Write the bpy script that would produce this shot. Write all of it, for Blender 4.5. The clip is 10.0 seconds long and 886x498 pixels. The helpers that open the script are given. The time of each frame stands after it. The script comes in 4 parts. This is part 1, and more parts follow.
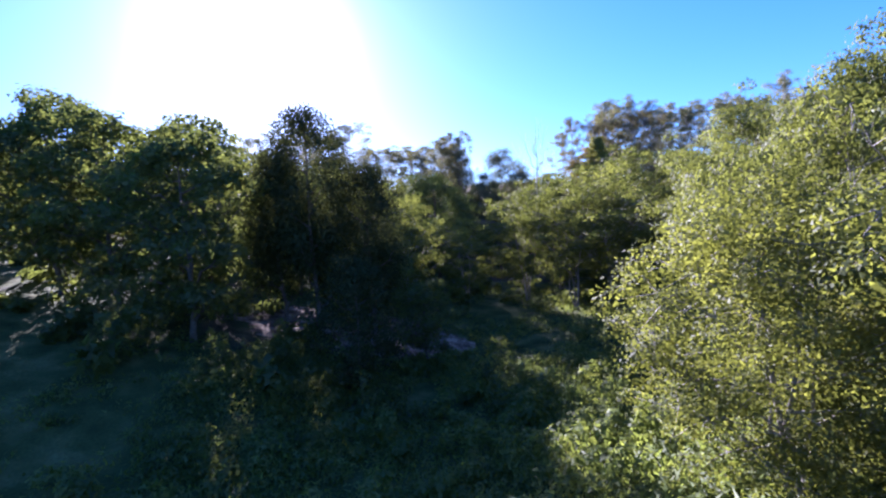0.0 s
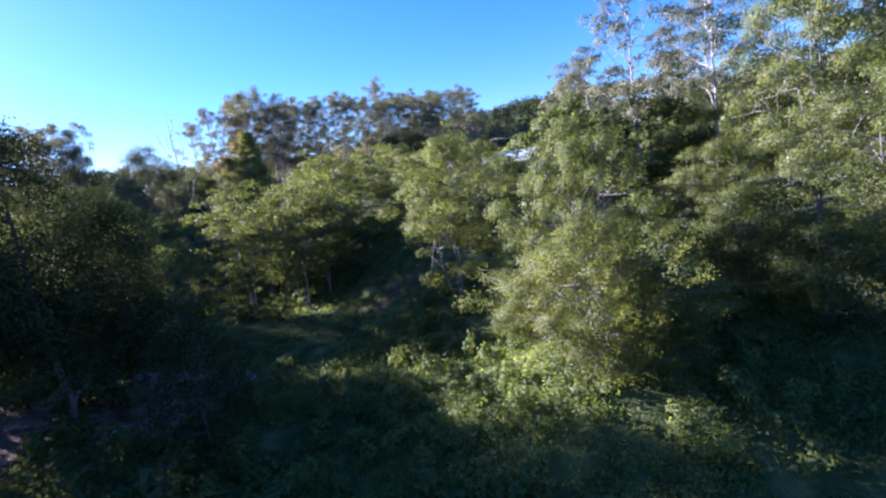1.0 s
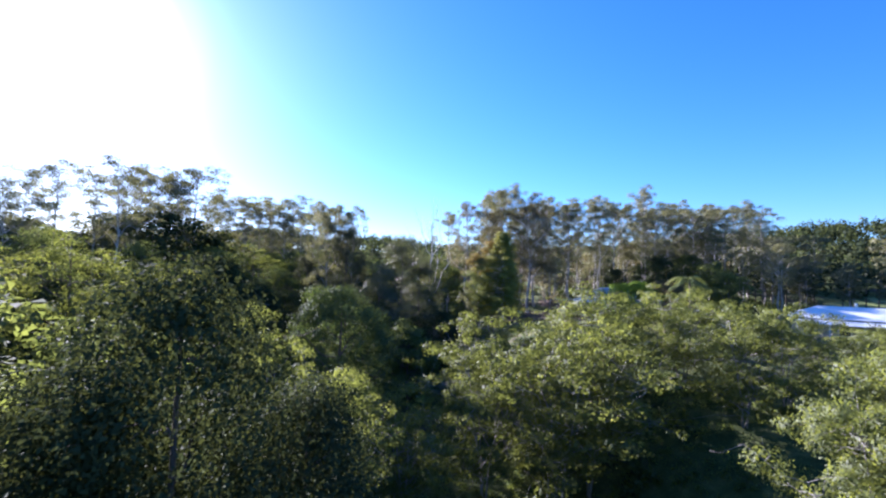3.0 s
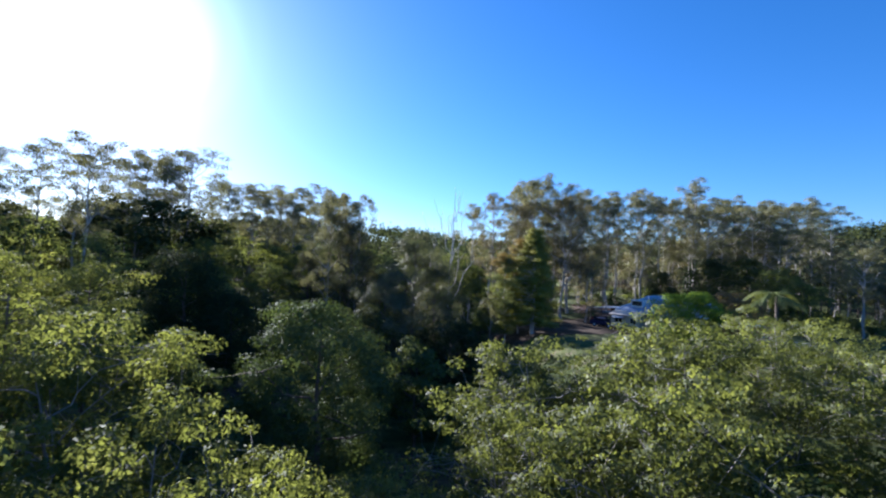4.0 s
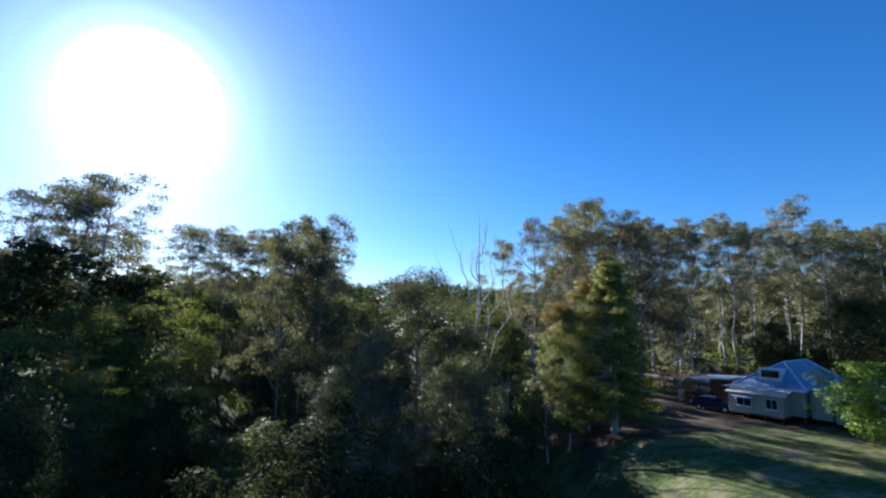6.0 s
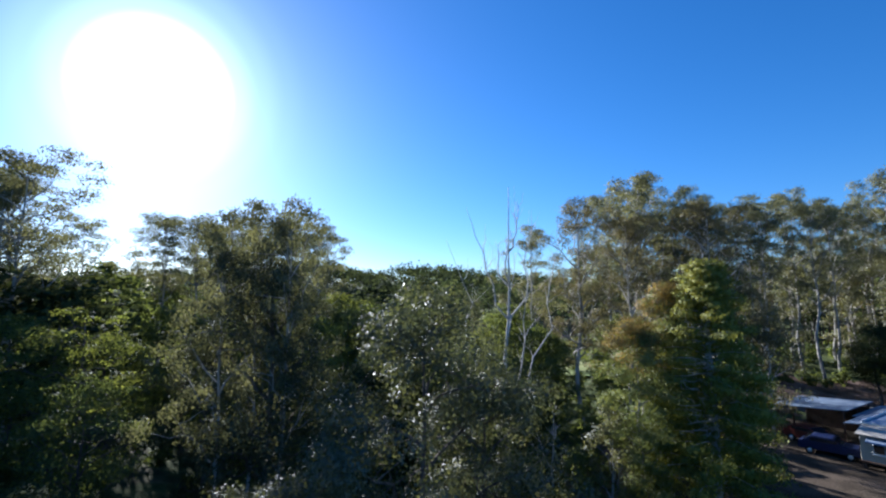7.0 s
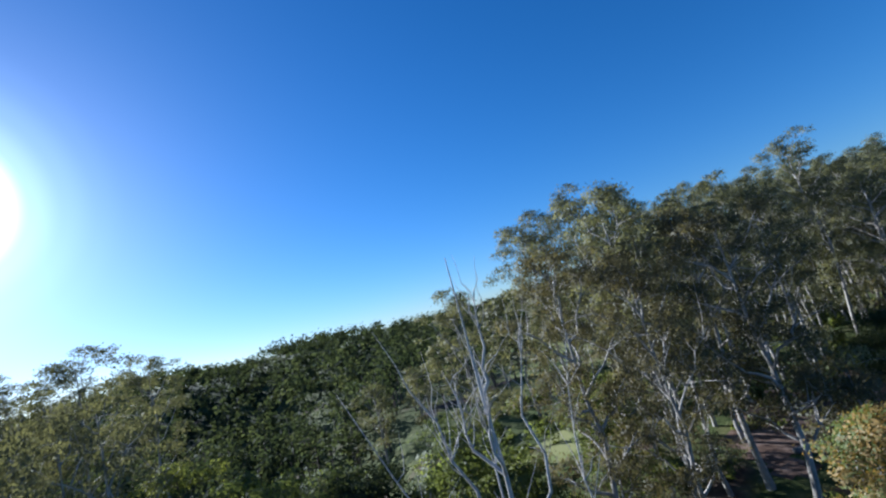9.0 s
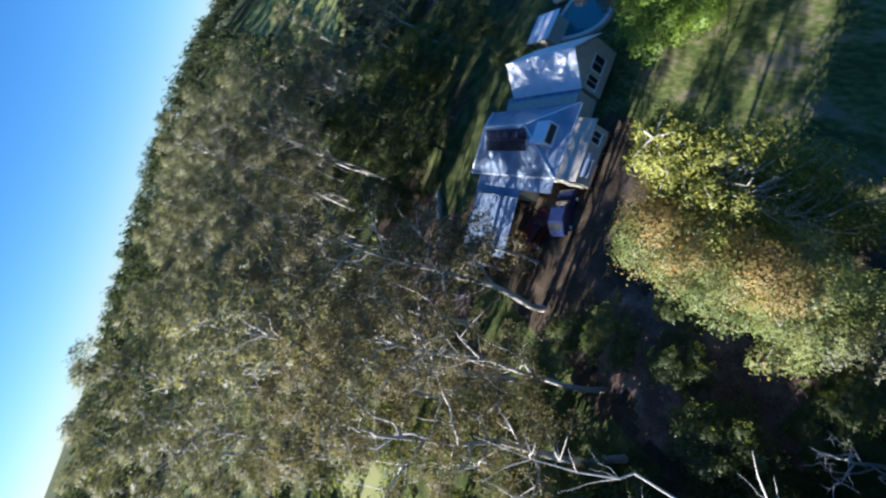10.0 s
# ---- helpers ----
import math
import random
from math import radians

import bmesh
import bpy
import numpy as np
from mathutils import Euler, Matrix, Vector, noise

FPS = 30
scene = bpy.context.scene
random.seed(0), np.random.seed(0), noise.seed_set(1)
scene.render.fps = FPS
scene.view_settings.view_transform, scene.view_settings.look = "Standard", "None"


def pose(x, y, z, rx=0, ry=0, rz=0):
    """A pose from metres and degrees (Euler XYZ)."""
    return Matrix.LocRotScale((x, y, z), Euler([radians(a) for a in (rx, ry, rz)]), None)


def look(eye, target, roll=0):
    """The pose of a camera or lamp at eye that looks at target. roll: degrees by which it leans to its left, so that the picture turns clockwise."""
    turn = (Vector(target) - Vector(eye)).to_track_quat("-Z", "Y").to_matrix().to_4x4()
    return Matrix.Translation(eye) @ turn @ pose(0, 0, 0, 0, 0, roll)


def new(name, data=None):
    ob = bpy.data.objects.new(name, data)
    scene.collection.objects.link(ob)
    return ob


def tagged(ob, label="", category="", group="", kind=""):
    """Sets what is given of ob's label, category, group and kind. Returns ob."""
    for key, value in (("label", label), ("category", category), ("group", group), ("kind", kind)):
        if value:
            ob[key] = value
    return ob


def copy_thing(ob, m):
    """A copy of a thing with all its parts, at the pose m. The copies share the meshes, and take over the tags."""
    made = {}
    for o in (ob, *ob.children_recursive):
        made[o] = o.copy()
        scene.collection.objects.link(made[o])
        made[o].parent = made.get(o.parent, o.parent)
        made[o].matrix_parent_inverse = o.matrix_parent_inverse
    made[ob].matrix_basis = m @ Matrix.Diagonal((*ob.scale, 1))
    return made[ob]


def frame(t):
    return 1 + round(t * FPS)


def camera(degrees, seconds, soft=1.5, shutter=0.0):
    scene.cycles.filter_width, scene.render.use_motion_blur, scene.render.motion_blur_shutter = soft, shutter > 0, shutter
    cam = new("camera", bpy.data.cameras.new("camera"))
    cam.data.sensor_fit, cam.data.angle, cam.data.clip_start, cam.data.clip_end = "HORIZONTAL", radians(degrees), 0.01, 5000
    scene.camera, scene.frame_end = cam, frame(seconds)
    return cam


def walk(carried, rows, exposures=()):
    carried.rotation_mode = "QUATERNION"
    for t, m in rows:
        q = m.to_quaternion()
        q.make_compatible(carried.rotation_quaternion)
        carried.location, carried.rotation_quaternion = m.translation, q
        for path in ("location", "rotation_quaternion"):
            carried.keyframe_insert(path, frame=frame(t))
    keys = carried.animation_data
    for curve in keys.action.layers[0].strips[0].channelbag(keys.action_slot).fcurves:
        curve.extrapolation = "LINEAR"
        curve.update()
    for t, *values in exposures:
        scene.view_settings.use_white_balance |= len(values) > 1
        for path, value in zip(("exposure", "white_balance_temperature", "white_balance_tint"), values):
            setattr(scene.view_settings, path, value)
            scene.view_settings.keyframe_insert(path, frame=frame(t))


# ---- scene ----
# ---- camera and its way ----
cam = camera(87.7, 10.0, soft=2.2, shutter=0.08)
METRES, EYE, TILT, LEAN, TURN = 110.0, 5.5, -2.3, 4.0, 0.0
ROWS = [
    (0.0, 0.0, 0.0, 0.0, 0.0, 0.0, -0.0),
    (0.5, -0.0522, 0.0012, 0.0126, -23.02, -2.17, 4.89),
    (1.0, -0.0914, 0.0099, 0.0267, -46.21, -5.73, 8.01),
    (1.5, -0.1061, 0.0277, 0.0418, -50.02, -3.97, 4.16),
    (2.0, -0.0963, 0.0534, 0.0511, -41.61, -0.29, -5.04),
    (2.5, -0.0823, 0.0931, 0.0624, -29.25, 3.33, -4.07),
    (3.0, -0.0595, 0.1427, 0.0769, -19.85, 6.4, -4.15),
    (4.5, -0.0086, 0.2782, 0.0995, -16.66, 4.76, -5.85),
    (5.0, 0.0076, 0.3299, 0.0986, -16.45, 9.08, -5.13),
    (5.5, 0.0228, 0.3793, 0.1014, -15.23, 12.52, -4.37),
    (7.0, 0.0577, 0.5466, 0.1427, -12.33, 9.3, -3.41),
    (7.5, 0.0705, 0.5953, 0.1516, -11.81, 13.73, -2.83),
    (8.0, 0.0808, 0.6447, 0.1652, -13.96, 17.6, -1.46),
    (8.5, 0.0905, 0.685, 0.1859, -18.62, 16.2, -0.31),
]
LATE = [
    (9.0, 11.81, 80.64, 25.13, 99.38, 15.77, -26.38),
    (9.1, 12.16, 81.51, 25.81, 97.92, 20.23, -28.53),
    (9.2, 12.56, 82.30, 26.60, 95.70, 26.57, -32.58),
    (9.3, 12.89, 82.93, 27.38, 93.08, 31.65, -36.68),
    (9.4, 13.18, 83.59, 28.31, 87.95, 38.95, -43.92),
    (9.5, 13.50, 84.28, 29.32, 82.51, 44.16, -52.63),
    (9.6, 13.78, 85.01, 30.41, 71.69, 49.72, -67.33),
    (9.7, 14.23, 85.67, 31.40, 61.32, 53.59, -81.12),
    (9.8, 14.93, 86.35, 32.38, 48.70, 54.36, -97.87),
    (9.9, 15.70, 86.94, 33.22, 39.70, 54.23, -109.63),
    (10.0, 16.64, 87.50, 34.03, 29.04, 53.40, -124.68),
]
walk(cam, [(t, pose(0, 0, EYE, TILT, LEAN, TURN) @ pose(METRES * x, METRES * y, METRES * z, 90 + pitch, roll, yaw)) for t, x, y, z, yaw, pitch, roll in ROWS]
     + [(t, pose(x, y, z, rx, ry, rz)) for t, x, y, z, rx, ry, rz in LATE],
     [(0.0, 2.4, 5380, 39), (0.8, 2.25, 5320, 35), (1.6, 2.5, 5330, 32), (2.2, 2.55, 5400, 33), (3.2, 2.15, 5430, 28), (4.4, 1.7, 5480, 18), (8.5, 1.38, 5330, 13), (9.1, 1.15, 5250, 12), (9.5, 1.2, 5250, 12), (10.0, 1.9, 5750, 14)])

# ---- sky, sun ----
SUN_AZ, SUN_EL = -20.5, 21.4          # degrees from +y towards +x, and above the level
world = bpy.data.worlds.new("sky")
scene.world = world
world.use_nodes = True
wn, wl = world.node_tree.nodes, world.node_tree.links
sky = wn.new("ShaderNodeTexSky")
sky.sky_type, sky.sun_disc = "NISHITA", False
sky.sun_elevation, sky.sun_rotation = radians(SUN_EL), radians(SUN_AZ)
sky.altitude, sky.air_density, sky.dust_density, sky.ozone_density = 50, 1.0, 0.35, 6.0
wn["Background"].inputs["Strength"].default_value = 0.055
hue = wn.new("ShaderNodeHueSaturation")
hue.inputs["Saturation"].default_value = 1.15
wl.new(sky.outputs[0], hue.inputs["Color"])
wl.new(hue.outputs[0], wn["Background"].inputs["Color"])
lamp = bpy.data.lights.new("sun", "SUN")
lamp.energy, lamp.angle, lamp.color = 5.0, radians(0.53), (1.0, 0.94, 0.84)
sa, se = radians(SUN_AZ), radians(SUN_EL)
sun_dir = Vector((math.sin(sa) * math.cos(se), math.cos(sa) * math.cos(se), math.sin(se)))
sun_ob = new("sun", lamp)
sun_ob.matrix_world = look(sun_dir * 200, (0, 0, 0))


def sun_glare_disc(far=4000.0, wide=15.0):
    """Glare round the sun, painted as glow on an added disc: a round backdrop far behind everything that adds its light
    and shades nothing.
    """
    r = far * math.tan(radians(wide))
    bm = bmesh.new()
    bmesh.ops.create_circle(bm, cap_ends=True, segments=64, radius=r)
    me = bpy.data.meshes.new("sun_glare_disc")
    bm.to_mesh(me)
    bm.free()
    m = bpy.data.materials.new("sun_glare_disc")
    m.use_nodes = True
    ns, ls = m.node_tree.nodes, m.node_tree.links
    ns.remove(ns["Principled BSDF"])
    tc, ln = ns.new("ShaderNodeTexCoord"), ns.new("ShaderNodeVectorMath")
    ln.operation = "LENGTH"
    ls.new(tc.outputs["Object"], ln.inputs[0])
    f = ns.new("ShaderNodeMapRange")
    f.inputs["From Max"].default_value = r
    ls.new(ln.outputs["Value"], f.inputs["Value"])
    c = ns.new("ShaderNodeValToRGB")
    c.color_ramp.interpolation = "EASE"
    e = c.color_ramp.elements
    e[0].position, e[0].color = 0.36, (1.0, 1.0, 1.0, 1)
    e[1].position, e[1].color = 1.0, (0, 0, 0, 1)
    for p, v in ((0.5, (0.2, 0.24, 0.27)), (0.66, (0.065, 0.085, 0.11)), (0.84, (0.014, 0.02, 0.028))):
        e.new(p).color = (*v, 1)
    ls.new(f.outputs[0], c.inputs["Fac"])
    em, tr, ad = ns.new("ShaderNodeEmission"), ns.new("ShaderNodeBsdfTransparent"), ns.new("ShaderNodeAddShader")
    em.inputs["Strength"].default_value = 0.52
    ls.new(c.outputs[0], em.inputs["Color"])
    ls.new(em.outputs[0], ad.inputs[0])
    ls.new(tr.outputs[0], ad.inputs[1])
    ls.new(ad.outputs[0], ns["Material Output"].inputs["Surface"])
    me.materials.append(m)
    ob = tagged(new("backdrop", me), "white glare of the low sun painted on a far glowing disc", "sky", kind="structure")
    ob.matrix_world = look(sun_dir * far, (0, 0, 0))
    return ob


sun_glare_disc()


# ---- materials ----
def nodes_of(name):
    m = bpy.data.materials.new(name)
    m.use_nodes = True
    nt = m.node_tree
    return m, nt.nodes, nt.links, nt.nodes["Principled BSDF"]


def ramp(ns, stops):
    r = ns.new("ShaderNodeValToRGB")
    e = r.color_ramp.elements
    e[0].position, e[0].color = stops[0][0], (*stops[0][1], 1)
    e[1].position, e[1].color = stops[-1][0], (*stops[-1][1], 1)
    for p, c in stops[1:-1]:
        k = e.new(p)
        k.color = (*c, 1)
    return r


def leaf_material(name, dark, mid, light, translucent=0.5, gloss=0.02, rough=0.55, each=0.4, patch=0.55, contrast=1.0):
    """Leaves: each leaf and each tree a little different, light shining through."""
    m, ns, ls, bsdf = nodes_of(name)
    ns.remove(bsdf)
    geo, info = ns.new("ShaderNodeNewGeometry"), ns.new("ShaderNodeObjectInfo")
    tc, nz = ns.new("ShaderNodeTexCoord"), ns.new("ShaderNodeTexNoise")
    nz.inputs["Scale"].default_value = patch
    ls.new(tc.outputs["Object"], nz.inputs["Vector"])
    add, add2 = ns.new("ShaderNodeMath"), ns.new("ShaderNodeMath")
    add.operation = add2.operation = "MULTIPLY_ADD"
    ls.new(geo.outputs["Random Per Island"], add.inputs[0])
    add.inputs[1].default_value = each
    spread = ns.new("ShaderNodeMath")
    spread.operation = "MULTIPLY_ADD"
    spread.inputs[1].default_value, spread.inputs[2].default_value = contrast, 0.5 - 0.5 * contrast
    ls.new(nz.outputs["Fac"], spread.inputs[0])
    ls.new(spread.outputs[0], add.inputs[2])
    ls.new(info.outputs["Random"], add2.inputs[0])
    add2.inputs[1].default_value = 0.35
    ls.new(add.outputs[0], add2.inputs[2])
    r = ramp(ns, [(0.45, dark), (0.85, mid), (1.0, light)])
    mul = ns.new("ShaderNodeMath")
    mul.operation = "MULTIPLY"
    mul.inputs[1].default_value = 0.72
    ls.new(add2.outputs[0], mul.inputs[0])
    ls.new(mul.outputs[0], r.inputs["Fac"])
    dif, tra, glo = ns.new("ShaderNodeBsdfDiffuse"), ns.new("ShaderNodeBsdfTranslucent"), ns.new("ShaderNodeBsdfGlossy")
    glo.inputs["Roughness"].default_value = rough
    glo.inputs["Color"].default_value = (0.9, 0.9, 0.9, 1)
    bright = ns.new("ShaderNodeMixRGB")
    bright.blend_type = "MULTIPLY"
    bright.inputs["Fac"].default_value = 1.0
    bright.inputs["Color2"].default_value = (2.25, 1.95, 1.05, 1)
    ls.new(r.outputs[0], bright.inputs["Color1"])
    face = ns.new("ShaderNodeMixRGB")
    face.blend_type = "MULTIPLY"
    face.inputs["Fac"].default_value = 1.0
    face.inputs["Color2"].default_value = (1.34, 1.29, 1.15, 1)
    ls.new(r.outputs[0], face.inputs["Color1"])
    ls.new(face.outputs[0], dif.inputs["Color"])
    ls.new(bright.outputs[0], tra.inputs["Color"])
    m1, m2 = ns.new("ShaderNodeMixShader"), ns.new("ShaderNodeMixShader")
    m1.inputs[0].default_value = translucent
    ls.new(dif.outputs[0], m1.inputs[1])
    ls.new(tra.outputs[0], m1.inputs[2])
    m2.inputs[0].default_value = gloss
    ls.new(m1.outputs[0], m2.inputs[1])
    ls.new(glo.outputs[0], m2.inputs[2])
    ls.new(m2.outputs[0], ns["Material Output"].inputs["Surface"])
    return m


def rough_material(name, stops, scale=1.0, rough=0.85, bump=0.4, detail=6.0, stretch=(1, 1, 1), metal=0.0, fine=8.0, coords="Object", specular=0.3):
    """Colour from coarse and fine noise, with relief."""
    m, ns, ls, bsdf = nodes_of(name)
    tc, mp = ns.new("ShaderNodeTexCoord"), ns.new("ShaderNodeMapping")
    mp.inputs["Scale"].default_value = stretch
    ls.new(tc.outputs[coords], mp.inputs["Vector"])
    n1, n2 = ns.new("ShaderNodeTexNoise"), ns.new("ShaderNodeTexNoise")
    n1.inputs["Scale"].default_value, n1.inputs["Detail"].default_value = scale, detail
    n2.inputs["Scale"].default_value, n2.inputs["Detail"].default_value = scale * fine, 4
    mix = ns.new("ShaderNodeMath")
    mix.operation = "MULTIPLY_ADD"
    mix.inputs[1].default_value = 0.45
    half = ns.new("ShaderNodeMath")
    half.operation = "MULTIPLY"
    half.inputs[1].default_value = 0.6
    for n in (n1, n2):
        ls.new(mp.outputs[0], n.inputs["Vector"])
    ls.new(n1.outputs["Fac"], half.inputs[0])
    ls.new(n2.outputs["Fac"], mix.inputs[0])
    ls.new(half.outputs[0], mix.inputs[2])
    r = ramp(ns, stops)
    ls.new(mix.outputs[0], r.inputs["Fac"])
    ls.new(r.outputs[0], bsdf.inputs["Base Color"])
    bsdf.inputs["Roughness"].default_value, bsdf.inputs["Metallic"].default_value = rough, metal
    bsdf.inputs["Specular IOR Level"].default_value = specular
    b = ns.new("ShaderNodeBump")
    b.inputs["Strength"].default_value, b.inputs["Distance"].default_value = bump, 0.05
    ls.new(n2.outputs["Fac"], b.inputs["Height"])
    ls.new(b.outputs[0], bsdf.inputs["Normal"])
    return m


GUM_LEAF = leaf_material("gum_leaf", (0.06, 0.068, 0.042), (0.115, 0.122, 0.068), (0.175, 0.177, 0.104), translucent=0.46, gloss=0.03)
BROWN_GUM_LEAF = leaf_material("brown_gum_leaf", (0.054, 0.053, 0.031), (0.105, 0.098, 0.056), (0.158, 0.145, 0.085), translucent=0.36)
DARK_LEAF = leaf_material("dark_leaf", (0.023, 0.032, 0.015), (0.044, 0.057, 0.025), (0.085, 0.097, 0.042), translucent=0.27, gloss=0.006, rough=0.5)
BROAD_LEAF = leaf_material("broad_leaf", (0.048, 0.068, 0.023), (0.095, 0.123, 0.04), (0.158, 0.18, 0.062), translucent=0.6)
WATTLE_LEAF = leaf_material("wattle_leaf", (0.052, 0.068, 0.02), (0.097, 0.122, 0.035), (0.15, 0.169, 0.06), translucent=0.56)
FEATHER_LEAF = leaf_material("feather_leaf", (0.06, 0.078, 0.02), (0.115, 0.138, 0.036), (0.18, 0.19, 0.06), translucent=0.62)
VINE_LEAF = leaf_material("vine_leaf", (0.026, 0.031, 0.019), (0.05, 0.057, 0.031), (0.095, 0.1, 0.055), translucent=0.3)
BRIGHT_LEAF = leaf_material("bright_leaf", (0.075, 0.13, 0.014), (0.13, 0.2, 0.022), (0.2, 0.27, 0.04), translucent=0.3)
YELLOW_NEEDLE = leaf_material("yellow_needle", (0.085, 0.1, 0.024), (0.18, 0.19, 0.04), (0.28, 0.27, 0.06), translucent=0.24)
AUTUMN_LEAF = leaf_material("autumn_leaf", (0.13, 0.11, 0.04), (0.22, 0.15, 0.05), (0.34, 0.17, 0.045), translucent=0.32)
GLOSSY_LEAF = leaf_material("glossy_leaf", (0.04, 0.05, 0.026), (0.08, 0.09, 0.042), (0.13, 0.135, 0.07), translucent=0.5, gloss=0.05, rough=0.45)
DEEP_LEAF = leaf_material("deep_green_leaf", (0.03, 0.048, 0.017), (0.062, 0.09, 0.027), (0.125, 0.15, 0.04), translucent=0.36)
RUST_LEAF = leaf_material("rust_leaf", (0.09, 0.075, 0.035), (0.15, 0.115, 0.06), (0.2, 0.15, 0.085))
PALE_LEAF = leaf_material("pale_leaf", (0.075, 0.102, 0.034), (0.13, 0.155, 0.055), (0.205, 0.2, 0.075), translucent=0.34)
FERN_LEAF = leaf_material("weed_leaf", (0.05, 0.078, 0.026), (0.115, 0.155, 0.045), (0.19, 0.215, 0.07), translucent=0.6)
FAR_LEAF = leaf_material("far_leaf", (0.02, 0.03, 0.018), (0.048, 0.062, 0.034), (0.1, 0.11, 0.058), gloss=0.006, each=0.3, patch=0.17, contrast=1.9)
PALE_BARK = rough_material("pale_bark", [(0.32, (0.16, 0.14, 0.12)), (0.5, (0.34, 0.31, 0.27)), (0.68, (0.5, 0.46, 0.41))], 1.2, 0.85, 0.3, stretch=(1, 1, 0.3))
BROWN_BARK = rough_material("brown_bark", [(0.3, (0.05, 0.035, 0.025)), (0.5, (0.11, 0.085, 0.065)), (0.7, (0.2, 0.165, 0.13))], 2.5, 0.95, 0.8, stretch=(1, 1, 0.25))
DEAD_WOOD = rough_material("dead_wood", [(0.3, (0.3, 0.27, 0.24)), (0.5, (0.42, 0.39, 0.35)), (0.7, (0.55, 0.52, 0.48))], 2.0, 0.9, 0.4, stretch=(1, 1, 0.2))

GREY_TWIG = rough_material("grey_twig", [(0.35, (0.13, 0.115, 0.1)), (0.5, (0.22, 0.2, 0.18)), (0.65, (0.33, 0.3, 0.27))], 2.0, 0.9, 0.4, stretch=(1, 1, 0.3))

# ---- the lie of the land ----
def smooth(a, b, v):
    s = np.clip((v - a) / (b - a), 0, 1)
    return s * s * (3 - 2 * s)


def land(x, y):
    """Height of the ground: a creek gully, a lawn terrace beside it, wooded hills all round."""
    x, y = np.asarray(x, float), np.asarray(y, float)
    line = 4 + 0.06 * y + 8 * smooth(50, 95, y) + 4 * np.sin(y / 23)
    floor = -3.4 + 3.6 * smooth(10, 110, y)
    d = x - line
    bank = 5.0 * smooth(18, 66, y) + 0.9
    right = (bank - floor) * smooth(3, 17, d)
    left = 7.0 * smooth(4, 45, -d)
    roll = 0.35 * np.sin(x / 5.3 + 1.1) * np.sin(y / 6.1) + 0.25 * np.sin(x / 2.9) * np.cos(y / 3.7 + 0.6)
    lawn = smooth(24, 32, x) * (1 - smooth(58, 66, x)) * smooth(56, 64, y) * (1 - smooth(98, 106, y))
    rise = 3.0 * smooth(96, 125, y) * smooth(20, 60, x)
    r = np.hypot(x - 30, y - 80)
    az = np.arctan2(x - 30, y - 80)
    hill = (15 + 2 * np.sin(az * 5 + 1) + 1.5 * np.sin(az * 11)) * smooth(120, 340, r) + (11 * np.exp(-((az + 0.12) / 0.22) ** 2) + 4 * np.exp(-((az - 0.95) / 0.2) ** 2) + 10 * np.exp(-((az - 1.2) / 0.4) ** 2) - 3 * np.exp(-((az - 0.64) / 0.2) ** 2)) * smooth(110, 300, r) + 55 * smooth(380, 1100, r) * (0.35 + 0.2 * np.sin(az * 3 + 0.7))
    knoll = 2.9 * np.exp(-((x - 8.5) / 5.5) ** 2 - ((y - 10.5) / 6) ** 2)
    return floor + right + left + rise + knoll + roll * (1 - 0.9 * lawn) + hill


def gz(x, y):
    return float(land(x, y))


def mesh_of(name, verts, faces, material=None, shade=False):
    me = bpy.data.meshes.new(name)
    me.from_pydata([tuple(v) for v in verts], [], [tuple(f) for f in faces])
    if material:
        me.materials.append(material)
    if shade:
        me.polygons.foreach_set("use_smooth", [True] * len(me.polygons))
    me.update()
    return me


def leaf_mesh(name, data, material):
    """A mesh of loose leaves from an array (n, 4, 3): three corners and the soft normal of each leaf's clump."""
    n = len(data)
    me = bpy.data.meshes.new(name)
    me.vertices.add(3 * n)
    me.vertices.foreach_set("co", np.ascontiguousarray(data[:, :3], np.float32).ravel())
    me.loops.add(3 * n)
    me.loops.foreach_set("vertex_index", np.arange(3 * n, dtype=np.int32))
    me.polygons.add(n)
    me.polygons.foreach_set("loop_start", np.arange(0, 3 * n, 3, dtype=np.int32))
    me.polygons.foreach_set("loop_total", np.full(n, 3, np.int32))
    me.materials.append(material)
    me.update(calc_edges=True)
    me.validate()
    if len(me.polygons) == n:
        me.normals_split_custom_set_from_vertices(np.repeat(data[:, 3], 3, axis=0).tolist())
    return me


def thing(name, label, category, group="", kind=""):
    return tagged(new(name), label, category, group, kind)


def child(name, mesh, parent, label=""):
    ob = new(name, mesh)
    ob.parent = parent
    if label:
        tagged(ob, label)
    return ob


def build_ground():
    """One sheet, fine near the way and coarse towards the horizon."""
    radii = np.concatenate([np.arange(0, 110, 1.3), 110 * 1.055 ** np.arange(0, 66)])
    turns = 260
    ang = np.linspace(0, 2 * np.pi, turns, endpoint=False)
    R, A = np.meshgrid(radii[1:], ang, indexing="ij")
    X, Y = 20 + R * np.sin(A), 55 + R * np.cos(A)
    Z = land(X, Y)
    verts = [(20, 55, gz(20, 55))] + list(zip(X.ravel(), Y.ravel(), Z.ravel()))
    faces = [(0, 1 + (j + 1) % turns, 1 + j) for j in range(turns)]
    for i in range(len(radii) - 2):
        a, b = 1 + i * turns, 1 + (i + 1) * turns
        for j in range(turns):
            k = (j + 1) % turns
            faces.append((a + j, a + k, b + k, b + j))
    return mesh_of("ground", verts, faces, GROUND, True)


